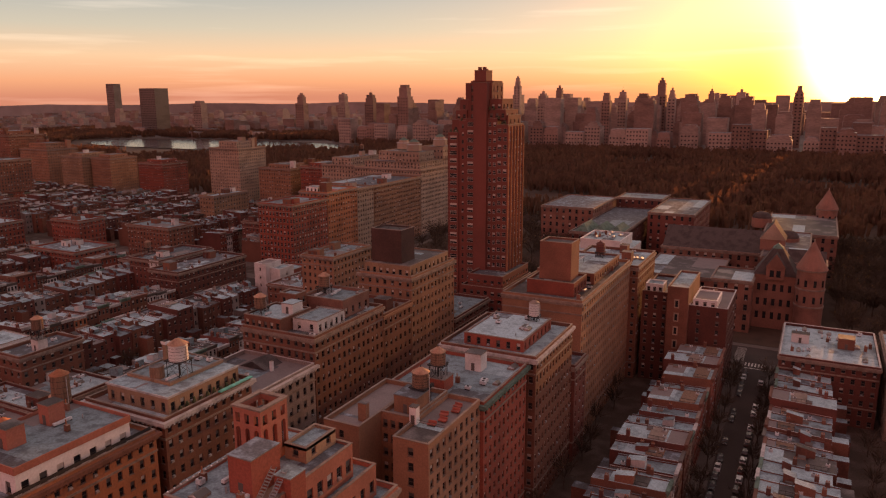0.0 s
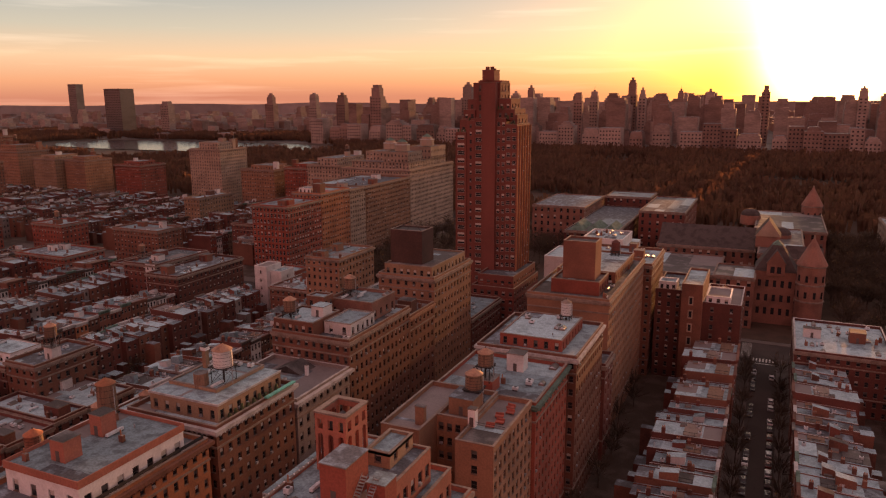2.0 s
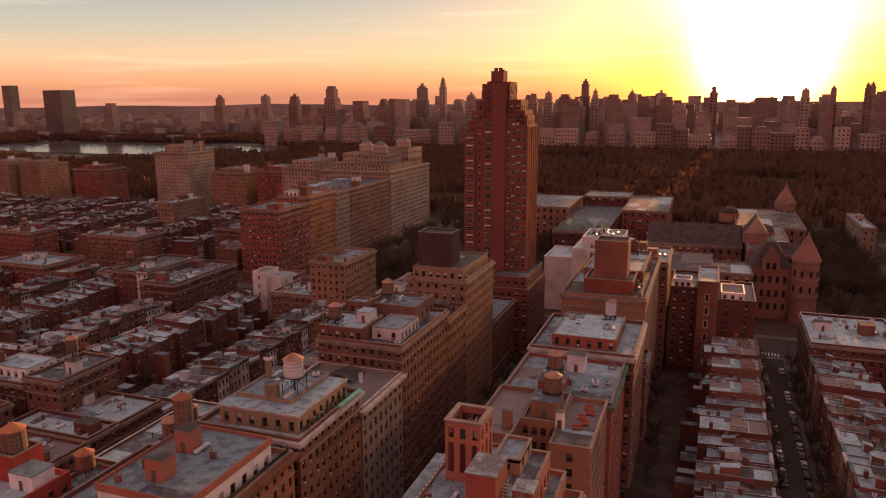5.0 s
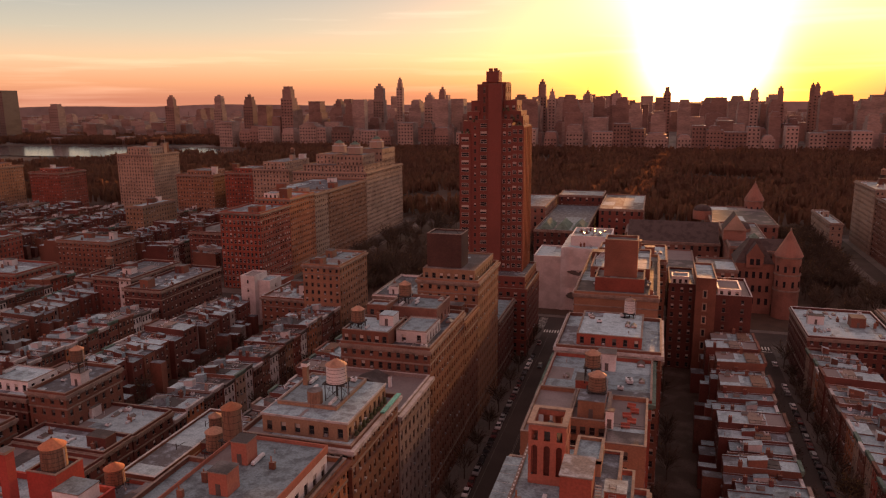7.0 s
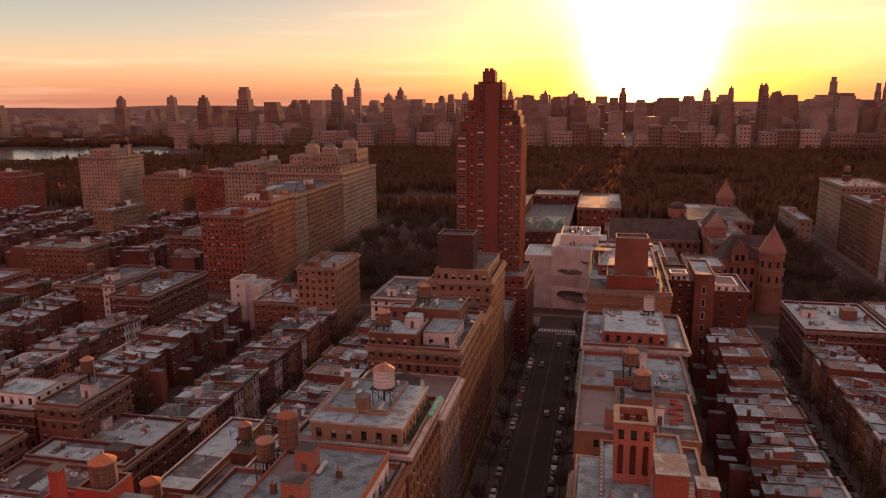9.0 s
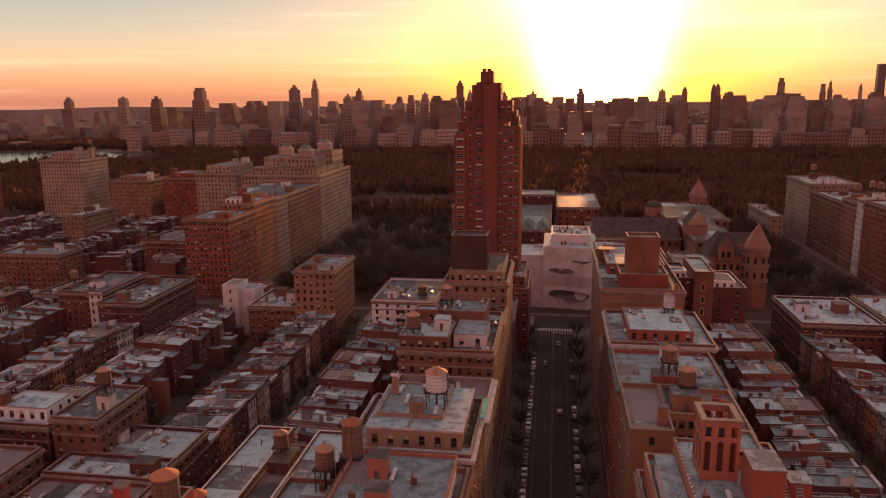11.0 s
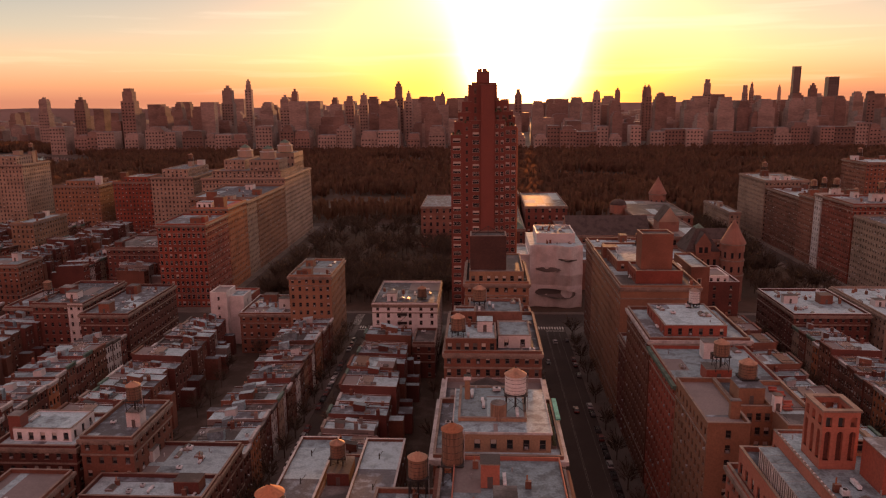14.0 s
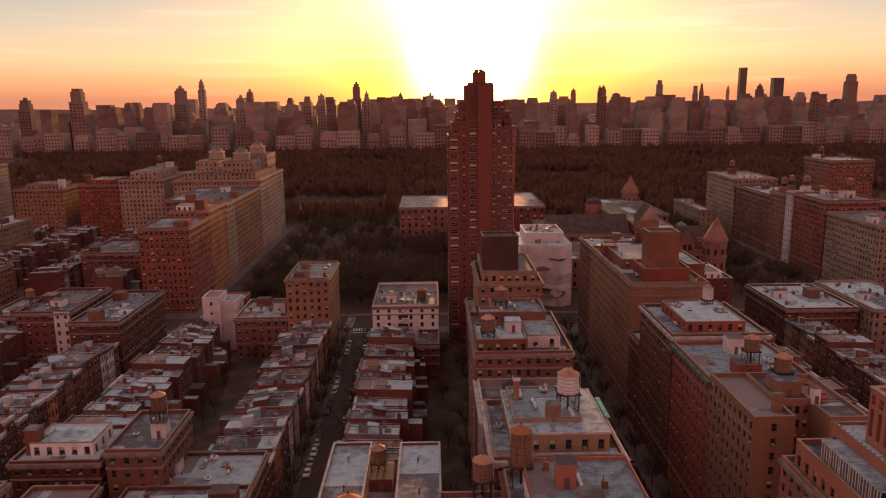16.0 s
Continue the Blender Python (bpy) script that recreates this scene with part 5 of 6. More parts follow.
rr = random.Random(4)
R78N, R78S = STREETS[78] - 9.2, STREETS[78] + 9.2
R80S, R80N = STREETS[80] + 9.2, STREETS[80] - 9.2
R81S, R81N = STREETS[81] + 9.2, STREETS[81] - 9.2
row(R78N, 1, 96, 271, rr)
row(R78S, -1, 92, 262, rr)
row(R80S, -1, 142.5, 262, rr)
row(R80N, 1, 150, 268, rr)
row(R81S, -1, 150, 272, rr)
row(R81N, 1, 118, 250, rr)
for k in range(82, 89):
    yw = 70 + max(0, (k - 83)) * 45
    if k < 86:
        row(STREETS[k] + half_wall(k), -1, yw, 296, rr, True)
        row(STREETS[k] - half_wall(k), 1, yw + 10, 296, rr, True)
for k in range(82, 90):
    row(STREETS[k] + half_wall(k), -1, LINE_E + 24, 520, rr, True)
    row(STREETS[k] - half_wall(k), 1, LINE_E + 24, 520, rr, True)
row(STREETS[77] - 9.2, 1, 130, 290, rr)
row(STREETS[77] + 9.2, -1, 180, 290, rr)
row(STREETS[76] - 9.2, 1, LINE_E + 60, 500, rr, True)
tagged(FAR_ROWS.put("far_row_houses"), "far rows of brick houses with pale and dark flat roofs", "houses", kind="stuff")
for p_ in PROTOS:
    del p_["w"]
for p_ in PROTOS:
    if p_.name not in USED:
        for o_ in (*p_.children_recursive, p_):
            bpy.data.objects.remove(o_)

# ---- single houses in the rows ----
wr = thing("apartment_building", "brick apartment house with two frosted white roofs and dark light court", "building", (R80S, 106, 0))
block(wr, 0, 9.5, 0, 36, 0, 24.2, "brick_brown", "roof_frost", 7, (3, 0, 0, 13), 1.2, 1.8, 0.8, parapet=0.7, cap="coping_light", single=50, cornice=0.4, cornice_sides="N")
block(wr, 9.5, 16.5, 0, 30, 0, 22.8, "brick_red", "roof_tar", 7, (2, 0, 0, 0), 1.2, 1.8, 0.8, parapet=0.5, name="court_wing")
block(wr, 16.5, 26.3, 0, 35.5, 0, 24.2, "brick_brown", "roof_frost", 7, (3, 12, 0, 0), 1.2, 1.8, 0.8, parapet=0.7, cap="coping_light", name="south_wing", single=30)
bulkhead(wr, 10.5, 15.5, 16, 24, 22.9, 25.8, "brick_dark", "roof_tar")
water_tank(R80S + 12.2, 126.5, 26.0, 1.7, 3.2, 1.6)
for px, py in ((4.5, 27), (5, 14), (21, 26), (21.5, 12)):
    g = Geo().tube((px, py), 0.12, 0.12, 24.2, 25.8, 6, "iron")
    g.rod((px, py, 24.9), (px + 0.4, py + 3.0, 24.9), 0.08, "iron")
    g.put("vent_pipe", wr)
water_tank(R80S + 5, 99, 25.5, 2.1, 3.4, 1.2, cap="brick_orange", label="wooden water tank with bright rusty cone cap")
apartment(R80S, R80S + 24, 82, 105.5, 23, "brick_red", "roof_grey", "low red brick house with terraces and chimneys", m=7, heads=2, bits=0.04)
wb = apartment(R80S, R80S + 27, 262.5, 300, 24.6, "painted_white", "roof_grey", "white stuccoed corner house with iron fire escapes", m=8, bay=4.2, faces="WSN", heads=1, bits=0.02, cornice=0.3, frame_name="window_frame")
for z_ in range(5):
    g = Geo()
    g.box(10.5, 14.5, -1.1, -0.02, 6 + z_ * 3.6, 6.08 + z_ * 3.6, "iron", bottom=True)
    g.box(10.5, 14.5, -1.12, -1.05, 6.08 + z_ * 3.6, 7.0 + z_ * 3.6, "iron", bottom=True)
    g.rod((10.8, -0.6, 6 + z_ * 3.6), (14.2, -0.6, 9.6 + z_ * 3.6), 0.08, "iron")
    g.put("fire_escape", wb)
water_tank(R80S + 20, 272, 24.7, 1.9, 3.4, 1.0)
apartment(R80S + 18.5, R80S + 27, 244, 262, 14.0, "brick_dark", "roof_tar", "low dark brick yard house", m=4, heads=0, bits=0.02, cornice=0.3)
apartment(R80N - 18, R80N, 270, 302, 34.5, "brick_buff", "roof_silver", "buff brick corner apartment house with roof housings", m=10, bay=2.8, cornice=0.7, heads=3, bits=0.03, single=80)
# frost-roofed low houses beside the second street
for y0_, y1_, h_, rf_ in ((84, 99.5, 17.5, "roof_grey"), (100, 106.5, 18.2, "roof_frost"), (107, 121, 17.6, "roof_tar"), (121.5, 132, 18.6, "roof_frost"), (132.5, 149.5, 18.2, "roof_frost")):
    ap = apartment(R80N - 29, R80N, y0_, y1_, h_, "brick_dark", rf_, "low brick house with wide %s roof" % RWORDS[rf_], m=5, heads=1, bits=0.04, cornice=0.5, cap=rr.choice(("coping", "coping_light")))
apartment(-229, -216, 132, 154, 28.0, "brick_brown", "roof_grey", "brown brick apartment house with roof tank", m=8, heads=1, tank=1, bay=2.8, single=60)
apartment(-252, -231, 133, 152, 25.0, "brick_dark", "roof_frost", "dark brick house with white roof storey", m=7, heads=1, penthouse=(3, 18, 4, 15, 3.0, "painted_white", "roof_frost"))
apartment(-243, -228, 100, 126, 22.5, "brick_brown", "roof_frost", "brown brick house with frosted roof", m=6, heads=1, bits=0.03)
apartment(-262, -246, 96, 122, 26, "brick_yellow", "roof_grey", "yellow brick house with small windows", m=7, heads=2, tank=1)
apartment(-300, -276, 105, 130, 25, "brick_buff", "roof_frost", "buff brick apartment house with frosted roof", m=7, heads=1)
whb = thing("apartment_building", "plain white stuccoed house with stepped roof", "building", (-252, 280, 0))
block(whb, 0, 7.5, 0, 12, 0, 24.5, "stucco_white", "roof_silver", 6, (1, 1, 0, 0), 1.0, 1.6, 1.0, parapet=0.5, cap="stucco_white")
block(whb, 7.5, 14, 3, 14, 0, 22.0, "stucco_white", "roof_silver", 5, (0, 1, 0, 0), 1.0, 1.6, 1.0, parapet=0.5, cap="stucco_white", name="wing")
block(whb, 0, 14, 14, 27, 0, 19.0, "brick_red", "roof_silver", 5, (0, 4, 0, 4), name="rear_wing")
apartment(-236, -214, 271, 300, 17.5, "brick_brown", "roof_grey", "low brown brick house with pale patched roof", m=5, heads=2, bits=0.05, cap="coping_light")
apartment(R81N - 20, R81N, 252, 300, 22.5, "brick_dark", "roof_grey", "long dark brick tenement with mixed roofs", m=6, heads=3, bits=0.03, cornice=0.6)
ten = apartment(R81N - 46, R81N - 24, 262, 300, 24, "brick_dark", "roof_grey", "dark brick tenement with white end wall", m=7, heads=2, bits=0.03)
block(ten, 15.5, 21.9, -0.5, -0.02, 0, 24.8, "stucco_white", "roof_grey", 7, (2, 0, 0, 0), 1.1, 1.7, 0.9, parapet=0.2, name="white_end_wall")
# corner house of the right-hand row and its neighbours
apartment(R78S, R78S + 30, 262.5, 302, 20.8, "brick_dark", "roof_frost", "dark brick corner house with broad frosted roof and pale parapet", m=6, heads=2, bits=0.03, cornice=0.5, cap="coping_light", faces="WSN", single=60)
apartment(R78S + 32, R78S + 58, 255, 302, 22.0, "limestone", "roof_frost", "pale stone house with frosted roof", m=6, heads=2, bits=0.03, cornice=0.6)

# ---- along the avenue, north of the museum park ----
apartment(-302, R81N, 342, 377, 44.2, "brick_red", "roof_grey", "broad red brick hotel with pale window trim", m=12, bay=2.6, cornice=0.8, heads=2, bits=0.01, ww=1.5, wh=2.3, frame_name="window_frame_light")
apartment(-298, R81N, 377.5, 411, 47.5, "brick_orange", "roof_red", "orange brick apartment house with red roof", m=14, bay=2.6, cornice=0.7, heads=2, penthouse=(3, 12, 3, 12, 3.0, "painted_white", "roof_silver"))
apartment(-298, R81N, 411.5, 432, 46.0, "limestone", "roof_grey", "pale stone apartment house with dark windows", m=14, bay=2.6, cornice=0.7)
apartment(-320, R81N, 433, 500, 46.0, "brick_buff", "roof_grey", "long buff apartment house with regular windows", m=14, bay=2.5, cornice=0.8, heads=2, bits=0.006)
ber = apartment(-338, R81N, 501, LINE_PARK, 51.0, "limestone", "roof_grey", "massive limestone apartment palace with stepped terraces and towers", m=15, bay=2.5, cornice=0.8, heads=0, bits=0.004)
for x0_, x1_, y0_, y1_, z0_, z1_ in ((6, 58, 6, 76, 51.1, 56), (10, 26, 22, 60, 56.1, 63), (34, 56, 8, 34, 56.1, 64), (36, 58, 46, 76, 56.1, 66)):
    block(ber, x0_, x1_, y0_, y1_, z0_, z1_, "limestone", "roof_grey", 2, (int((x1_ - x0_) / 3), int((y1_ - y0_) / 3), 0, 0), name="setback_storey", parapet=0.6)
for x_, y_, z_ in ((45, 20, 64.6), (47, 62, 66.6), (18, 50, 63.6)):
    g = Geo()
    g.tube((x_, y_), 6.2, 6.0, z_, z_ + 5, 8, "limestone", turn=0.39)
    g.tube((x_, y_), 6.4, 6.4, z_ + 5, z_ + 5.6, 8, "coping_light", turn=0.39)
    g.tube((x_, y_), 4.6, 4.2, z_ + 5.6, z_ + 7.5, 8, "limestone", turn=0.39)
    g.tube((x_, y_), 4.4, 0.3, z_ + 7.5, z_ + 10, 8, "copper_green", turn=0.39)
    g.put("corner_tower", ber, "octagonal stone tower with green cap")
rc = random.Random(12)
# tall houses along the park avenue and on the avenue corners further north
for x0_, x1_, y0_, y1_, h_, wl_, tk_ in ((-385, -352, 520, 584, 50, "limestone", 1), (-428, -396, 545, 584, 44, "brick_red", 0), (-478, -440, 545, 584, 41, "brick_buff", 0), (-540, -502, 545, 584, 58, "limestone", 1),
                                         (-648, -612, 550, 584, 39, "brick_red", 0), (-720, -690, 548, 584, 42, "brick_buff", 0), (-760, -725, 540, 584, 43, "brick_yellow", 0), (-840, -790, 545, 584, 49, "brick_buff", 1),
                                         (-905, -850, 540, 584, 64, "brick_brown", 1), (-980, -930, 545, 584, 58, "limestone", 1), (-1060, -1000, 540, 584, 50, "brick_brown", 0), (-1180, -1100, 540, 584, 55, "brick_buff", 1)):
    b_ = apartment(x0_, x1_, y0_, y1_, h_, wl_, "roof_grey", "tall %s apartment house facing the park" % WORDS[wl_], bay=2.9, heads=3 if h_ > 46 else 1, tank=tk_, bits=0.003, cornice=0.8,
                   penthouse=((x1_ - x0_) * 0.2, (x1_ - x0_) * 0.8, 6, (y1_ - y0_) * 0.8, 3.5 if h_ < 46 else rc.uniform(4, 8), wl_, "roof_grey"))
for x0_, x1_, y0_, y1_, h_, wl_ in ((-420, -380, 342, 364, 22, "brick_brown"), (-350, -300, 379, 420, 24, "brick_dark"), (-440, -425, 430, 470, 30, "brick_yellow"), (-500, -470, 342, 364, 20, "brick_red"), (-560, -530, 300, 340, 17, "brick_red"),
                                    (-690, -655, 330, 365, 52, "brick_buff"), (-735, -700, 420, 465, 48, "brick_brown"), (-600, -570, 342, 364, 28, "brick_dark"), (-640, -610, 250, 300, 30, "brick_buff"),
                                    (-340, -310, 270, 300, 20, "brick_dark"), (-420, -380, 272, 300, 19, "brick_red"), (-800, -760, 342, 380, 45, "brick_red"), (-860, -820, 430, 470, 40, "brick_buff")):
    apartment(x0_, x1_, y0_, y1_, h_, wl_, rc.choice(ROOFS), "%s apartment house with %s" % (WORDS[wl_], rc.choice(("roof tank", "flat roof and vents"))), bay=2.9, heads=2, tank=rc.random() < 0.5, bits=0.01)

# ---- south side: houses along the museum's park ----
for x0_, x1_, y0_, y1_, h_, wl_ in ((79.2, 112, 528, 584, 44.5, "limestone"), (80, 108, 470, 526, 40, "brick_brown"), (79.2, 104, 446, 468, 43, "brick_brown"), (79.2, 104, 436, 445, 46, "stucco_white"), (79.2, 112, 396, 434, 46, "brick_red"),
                                    (79.2, 110, 342, 394, 40, "limestone"), (160, 196, 545, 584, 56, "brick_brown"), (125, 150, 470, 520, 34, "brick_dark"), (79.2, 116, 262, 302, 26, "brick_dark")):
    apartment(x0_, x1_, y0_, y1_, h_, wl_, rc.choice(("roof_silver", "roof_frost", "roof_grey")), "%s apartment house beside the museum park" % WORDS[wl_], bay=2.7, heads=3, tank=1, bits=0.01, cornice=0.7, frame_name="window_frame")
ann = apartment(52, 60, 520, 584, 22, "limestone", "roof_frost", "long low pale stone society building", m=5, bay=3.0, cornice=0.6)

# ---- the museum ----
mus = thing("museum", "large museum of pink granite wings with towers, gables and skylit roofs", "museum", (0, 0, 0))


def wing(x0, x1, y0, y1, h, wall="pink_granite", roof="roof_grey", pitched=None, along="y", n=4.5):
    block(mus, x0, x1, y0, y1, 0.2, h, wall, roof, max(3, round(h / 5)), (max(1, int((x1 - x0) / n)), max(1, int((y1 - y0) / n)), 0, max(1, int((y1 - y0) / n))), 1.7, 2.9, 1.0, rec=0.4, parapet=0.6, name="wing_wall", cornice=0.5, rng=rc)
    if pitched:
        g = Geo()
        g.gable(x0 + 0.5, x1 - 0.5, y0 + 0.5, y1 - 0.5, h + 0.1, h + pitched, "slate", along, wall)
        g.put("pitched_roof", mus)


def round_tower(x, y, r, h, cone, wall="pink_granite"):
    g = Geo()
    g.tube((x, y), r, r, 0.2, h, 16, wall)
    for z in (h * 0.45, h * 0.7, h - 0.8):
        g.tube((x, y), r + 0.35, r + 0.35, z, z + 0.7, 16, "coping")
    tw = g.put("round_tower", mus)
    g = Geo()
    g.tube((x, y), r + 0.7, 0.15, h, h + cone, 16, "pink_granite")
    g.tube((x, y), 0.35, 0.35, h + cone - 0.4, h + cone + 0.8, 6, "coping")
    g.put("cone_roof", tw)
    for tier in (h * 0.52, h * 0.76):
        for i in range(10):
            a = 2 * math.pi * i / 10
            g = Geo()
            c, s = math.cos(a), math.sin(a)
            rr_ = r * 0.995
            p = [(x + rr_ * c - s * 0.6, y + rr_ * s + c * 0.6), (x + rr_ * c + s * 0.6, y + rr_ * s - c * 0.6)]
            o_ = [(px + c * 0.12, py + s * 0.12) for px, py in p]
            g.face([(*o_[1], tier), (*o_[0], tier), (*o_[0], tier + 3), (*o_[1], tier + 3)], "glass")
            g.put("window", tw)


wing(-10, 8, 384, 398, 28, pitched=6, along="x")
wing(-22, 0, 398, 480, 27, roof="roof_tar")
wing(-40, -22, 352, 380, 24, roof="roof_tar")
wing(-78, -24, 434, 466, 21, pitched=11, along="x")
wing(-78, -40, 380, 432, 17, roof="roof_tar")
wing(-80, -28, 466, 500, 20, roof="roof_tar")
wing(-100, -70, 500, 580, 30, roof="roof_grey", wall="brick_dark")
wing(-176, -138, 500, 566, 30, roof="roof_grey", wall="pink_granite")
wing(-136, -102, 560, 592, 31, roof="roof_silver", wall="brick_dark")
wing(-136, -104, 440, 556, 24, roof="roof_grey", wall="brick_dark")
wing(-26, 14, 480, 560, 26, roof="roof_tar")
g = Geo()                                   # the gabled corner pavilion
g.box(-22, -4.5, 364, 383, 0.2, 26, "pink_granite")
pav_ = g.put("pavilion_wall", mus)
g = Geo()
g.hip(-22.6, -3.9, 363.4, 383.6, 26, 37.5, "slate", 7.2)
g.put("hipped_roof", pav_)
Geo().hip(-15.6, -10.9, 370.4, 376.6, 37.5, 39.6, "copper_green", 2.3).put("roof_cap", pav_)
g = Geo()
g.box(-17.2, -9.4, 362.4, 366.5, 24, 30, "pink_granite")
g.gable(-17.6, -9.0, 362.2, 370, 30, 36.5, "slate", "y", "pink_granite")
g.put("dormer_gable", pav_)
for i in range(5):
    for z_ in (5.0, 11.5, 18.5):
        Geo().box(-20.6 + i * 3.3, -19.2 + i * 3.3, 363.88, 363.98, z_, z_ + 3.2, "glass").put("window", pav_)
for i in range(2):
    Geo().box(-15.6 + i * 2.8, -13.8 + i * 2.8, 362.28, 362.38, 25.5, 28.6, "glass").put("window", pav_)
round_tower(1.6, 361.4, 6.0, 31.5, 12.5)
round_tower(8, 560, 6.5, 32, 13)
g = Geo()
g.box(-24, -12, 418, 432, 27, 33, "pink_granite")
# pale limestone ends carry the sunlight on the gable as colour
g.gable(-24.5, -11.5, 417.5, 432.5, 33, 42, "slate", "y", "limestone")
g.put("central_gable", mus, "steep gabled roof house with sunlight painted on its pale end")
for x_, y_ in ((-12, 452), (-30, 520)):
    g = Geo()
    for i in range(5):
        a0, a1 = i * math.pi / 10, (i + 1) * math.pi / 10
        g.tube((x_, y_), 6 * math.cos(a0), 6 * math.cos(a1), 29 + 6 * math.sin(a0) * 0.7, 29 + 6 * math.sin(a1) * 0.7, 14, "slate", cap=False)
    g.tube((x_, y_), 6.3, 6.3, 23, 29, 14, "pink_granite")
    g.put("dome", mus, "low dark slate dome")
g = Geo()
for i in range(3):
    g.hip(-134 + i * 10.5, -125 + i * 10.5, 445, 470, 24.2, 28.5, "copper_green", 4.3)
g.put("roof_lanterns", mus, "pyramid glass and copper roof lanterns")

# the white curved wing
gil = thing("museum_wing", "white stone museum wing with flowing curved walls and cave-like windows", "museum", (-107, 344, 0))
g = Geo()
prof = []
for i in range(25):                         # a wavy ground line along the avenue
    s = i / 24
    prof.append((s * 27.5, 2.2 * math.sin(s * 6.6) + 1.2 * math.sin(s * 15.0)))
levels = [(0.2, 0.6), (7, 0.0), (12, 0.9), (18, -0.5), (24, 0.3), (31.5, 0.8), (33.0, 1.2)]
ids = []
for z, o in levels:
    ids.append([len(g.v) + k for k in range(25)])
    g.v.extend((x, y * (0.6 + z / 60.0) + o, z) for x, y in prof)
s_ = g.slot("stucco_white")
for j in range(len(levels) - 1):
    for i in range(24):
        g.f.append((ids[j][i], ids[j][i + 1], ids[j + 1][i + 1], ids[j + 1][i]))
        g.m.append(s_)
top_front = [g.v[k] for k in ids[-1]]
g.face(top_front + [(27.5, 40, 33.0), (0, 40, 33.0)], "roof_frost")
g.face([(27.5, 40, 0.2), (0, 40, 0.2), (0, 40, 33), (27.5, 40, 33)], "stucco_white")
for xx in (0, 27.5):
    col = [g.v[k[0 if xx == 0 else 24]] for k in ids]
    g.face(col + [(xx, 40, 33), (xx, 40, 0.2)], "stucco_white")
g.put("curved_wall", gil)
# two slit windows, then a wide low dark face painting the recess's shadow
for cx, cz, rx, rz_ in ((19.5, 26.0, 5.0, 0.55), (9.5, 20.5, 6.5, 1.1), (13.5, 8.0, 10.5, 2.6)):
    g = Geo()
    rim, inn = [], []
    for i in range(20):
        a = 2 * math.pi * i / 20
        x = cx + rx * math.cos(a)
        z = cz + rz_ * math.sin(a) * (1 + 0.25 * math.cos(a * 2 + cx))
        y = 2.2 * math.sin(x / 27.5 * 6.6) + 1.2 * math.sin(x / 27.5 * 15)
        rim.append((x, y * (0.6 + z / 60) - 0.7, z))
    g.face(rim, "glass_lit")
    g.put("cave_window", gil)
block(gil, 4, 24, 8, 34, 33.05, 37.5, "stucco_white", "roof_frost", 1, (0, 0, 0, 0), parapet=0.6, cap="painted_white", name="roof_plant")
roof_bits(gil, 5, 23, 9, 33, 37.6, random.Random(2), 0.05)
roof_bits(gil, 1, 26, 4, 8, 33.1, random.Random(2), 0.06)
block(gil, -14, -0.2, 2, 30, 0, 27.5, "stucco_white", "roof_frost", 5, (0, 0, 0, 0), name="white_wing", parapet=0.6, cap="painted_white")

SKYLINE = [
    (-2335, 1900, 78, 156, "far_glass_tower"),
    (-1748, 1560, 118, 133, "far_glass_tower"),
    (-1609, 1600, 55, 97, "far_stone"),
    (-1359, 1750, 47, 113, "far_brick"),
    (-1143, 1650, 38, 114, "far_stone"),
    (-1056, 1650, 40, 112, "far_brick"),
    (-744, 1750, 37, 136, "far_stone"),
    (-324, 1700, 24, 141, "far_brick"),
    (-301, 1700, 18, 119, "far_stone"),
    (-421, 1600, 22, 114, "far_brick"),
    (-398, 1650, 22, 116, "far_stone"),
    (-593, 1800, 26, 127, "far_brick"),
    (-565, 1600, 27, 113, "far_stone"),
    (-225, 1750, 17, 117, "far_brick"),
    (-154, 1650, 23, 114, "far_stone"),
]
SKYLINE += [
    (-48, 1700, 17, 126, "far_brick"),
    (819, 2300, 27, 190, "far_glass_tower"),
    (699, 1900, 26, 130, "far_brick"),
    (790, 2000, 36, 152, "far_glass_tower"),
    (992, 2000, 39, 160, "far_brick"),
    (438, 1900, 20, 147, "far_stone"),
    (261, 1800, 15, 129, "far_brick"),
    (567, 2000, 15, 133, "far_stone"),
    (584, 2000, 12, 136, "far_brick"),
    (656, 2000, 11, 128, "far_stone"),
    (196, 1800, 18, 123, "far_brick"),
    (131, 1700, 18, 119, "far_stone"),
    (690, 1600, 22, 113, "far_brick"),
    (276, 1700, 18, 115, "far_stone"),
    (270, 1800, 16, 130, "far_brick"),
    (-722, 1843, 22, 154, "far_stone"),
    (-878, 1520, 42, 134, "far_brick"),
]

# ---- the park's woods ----


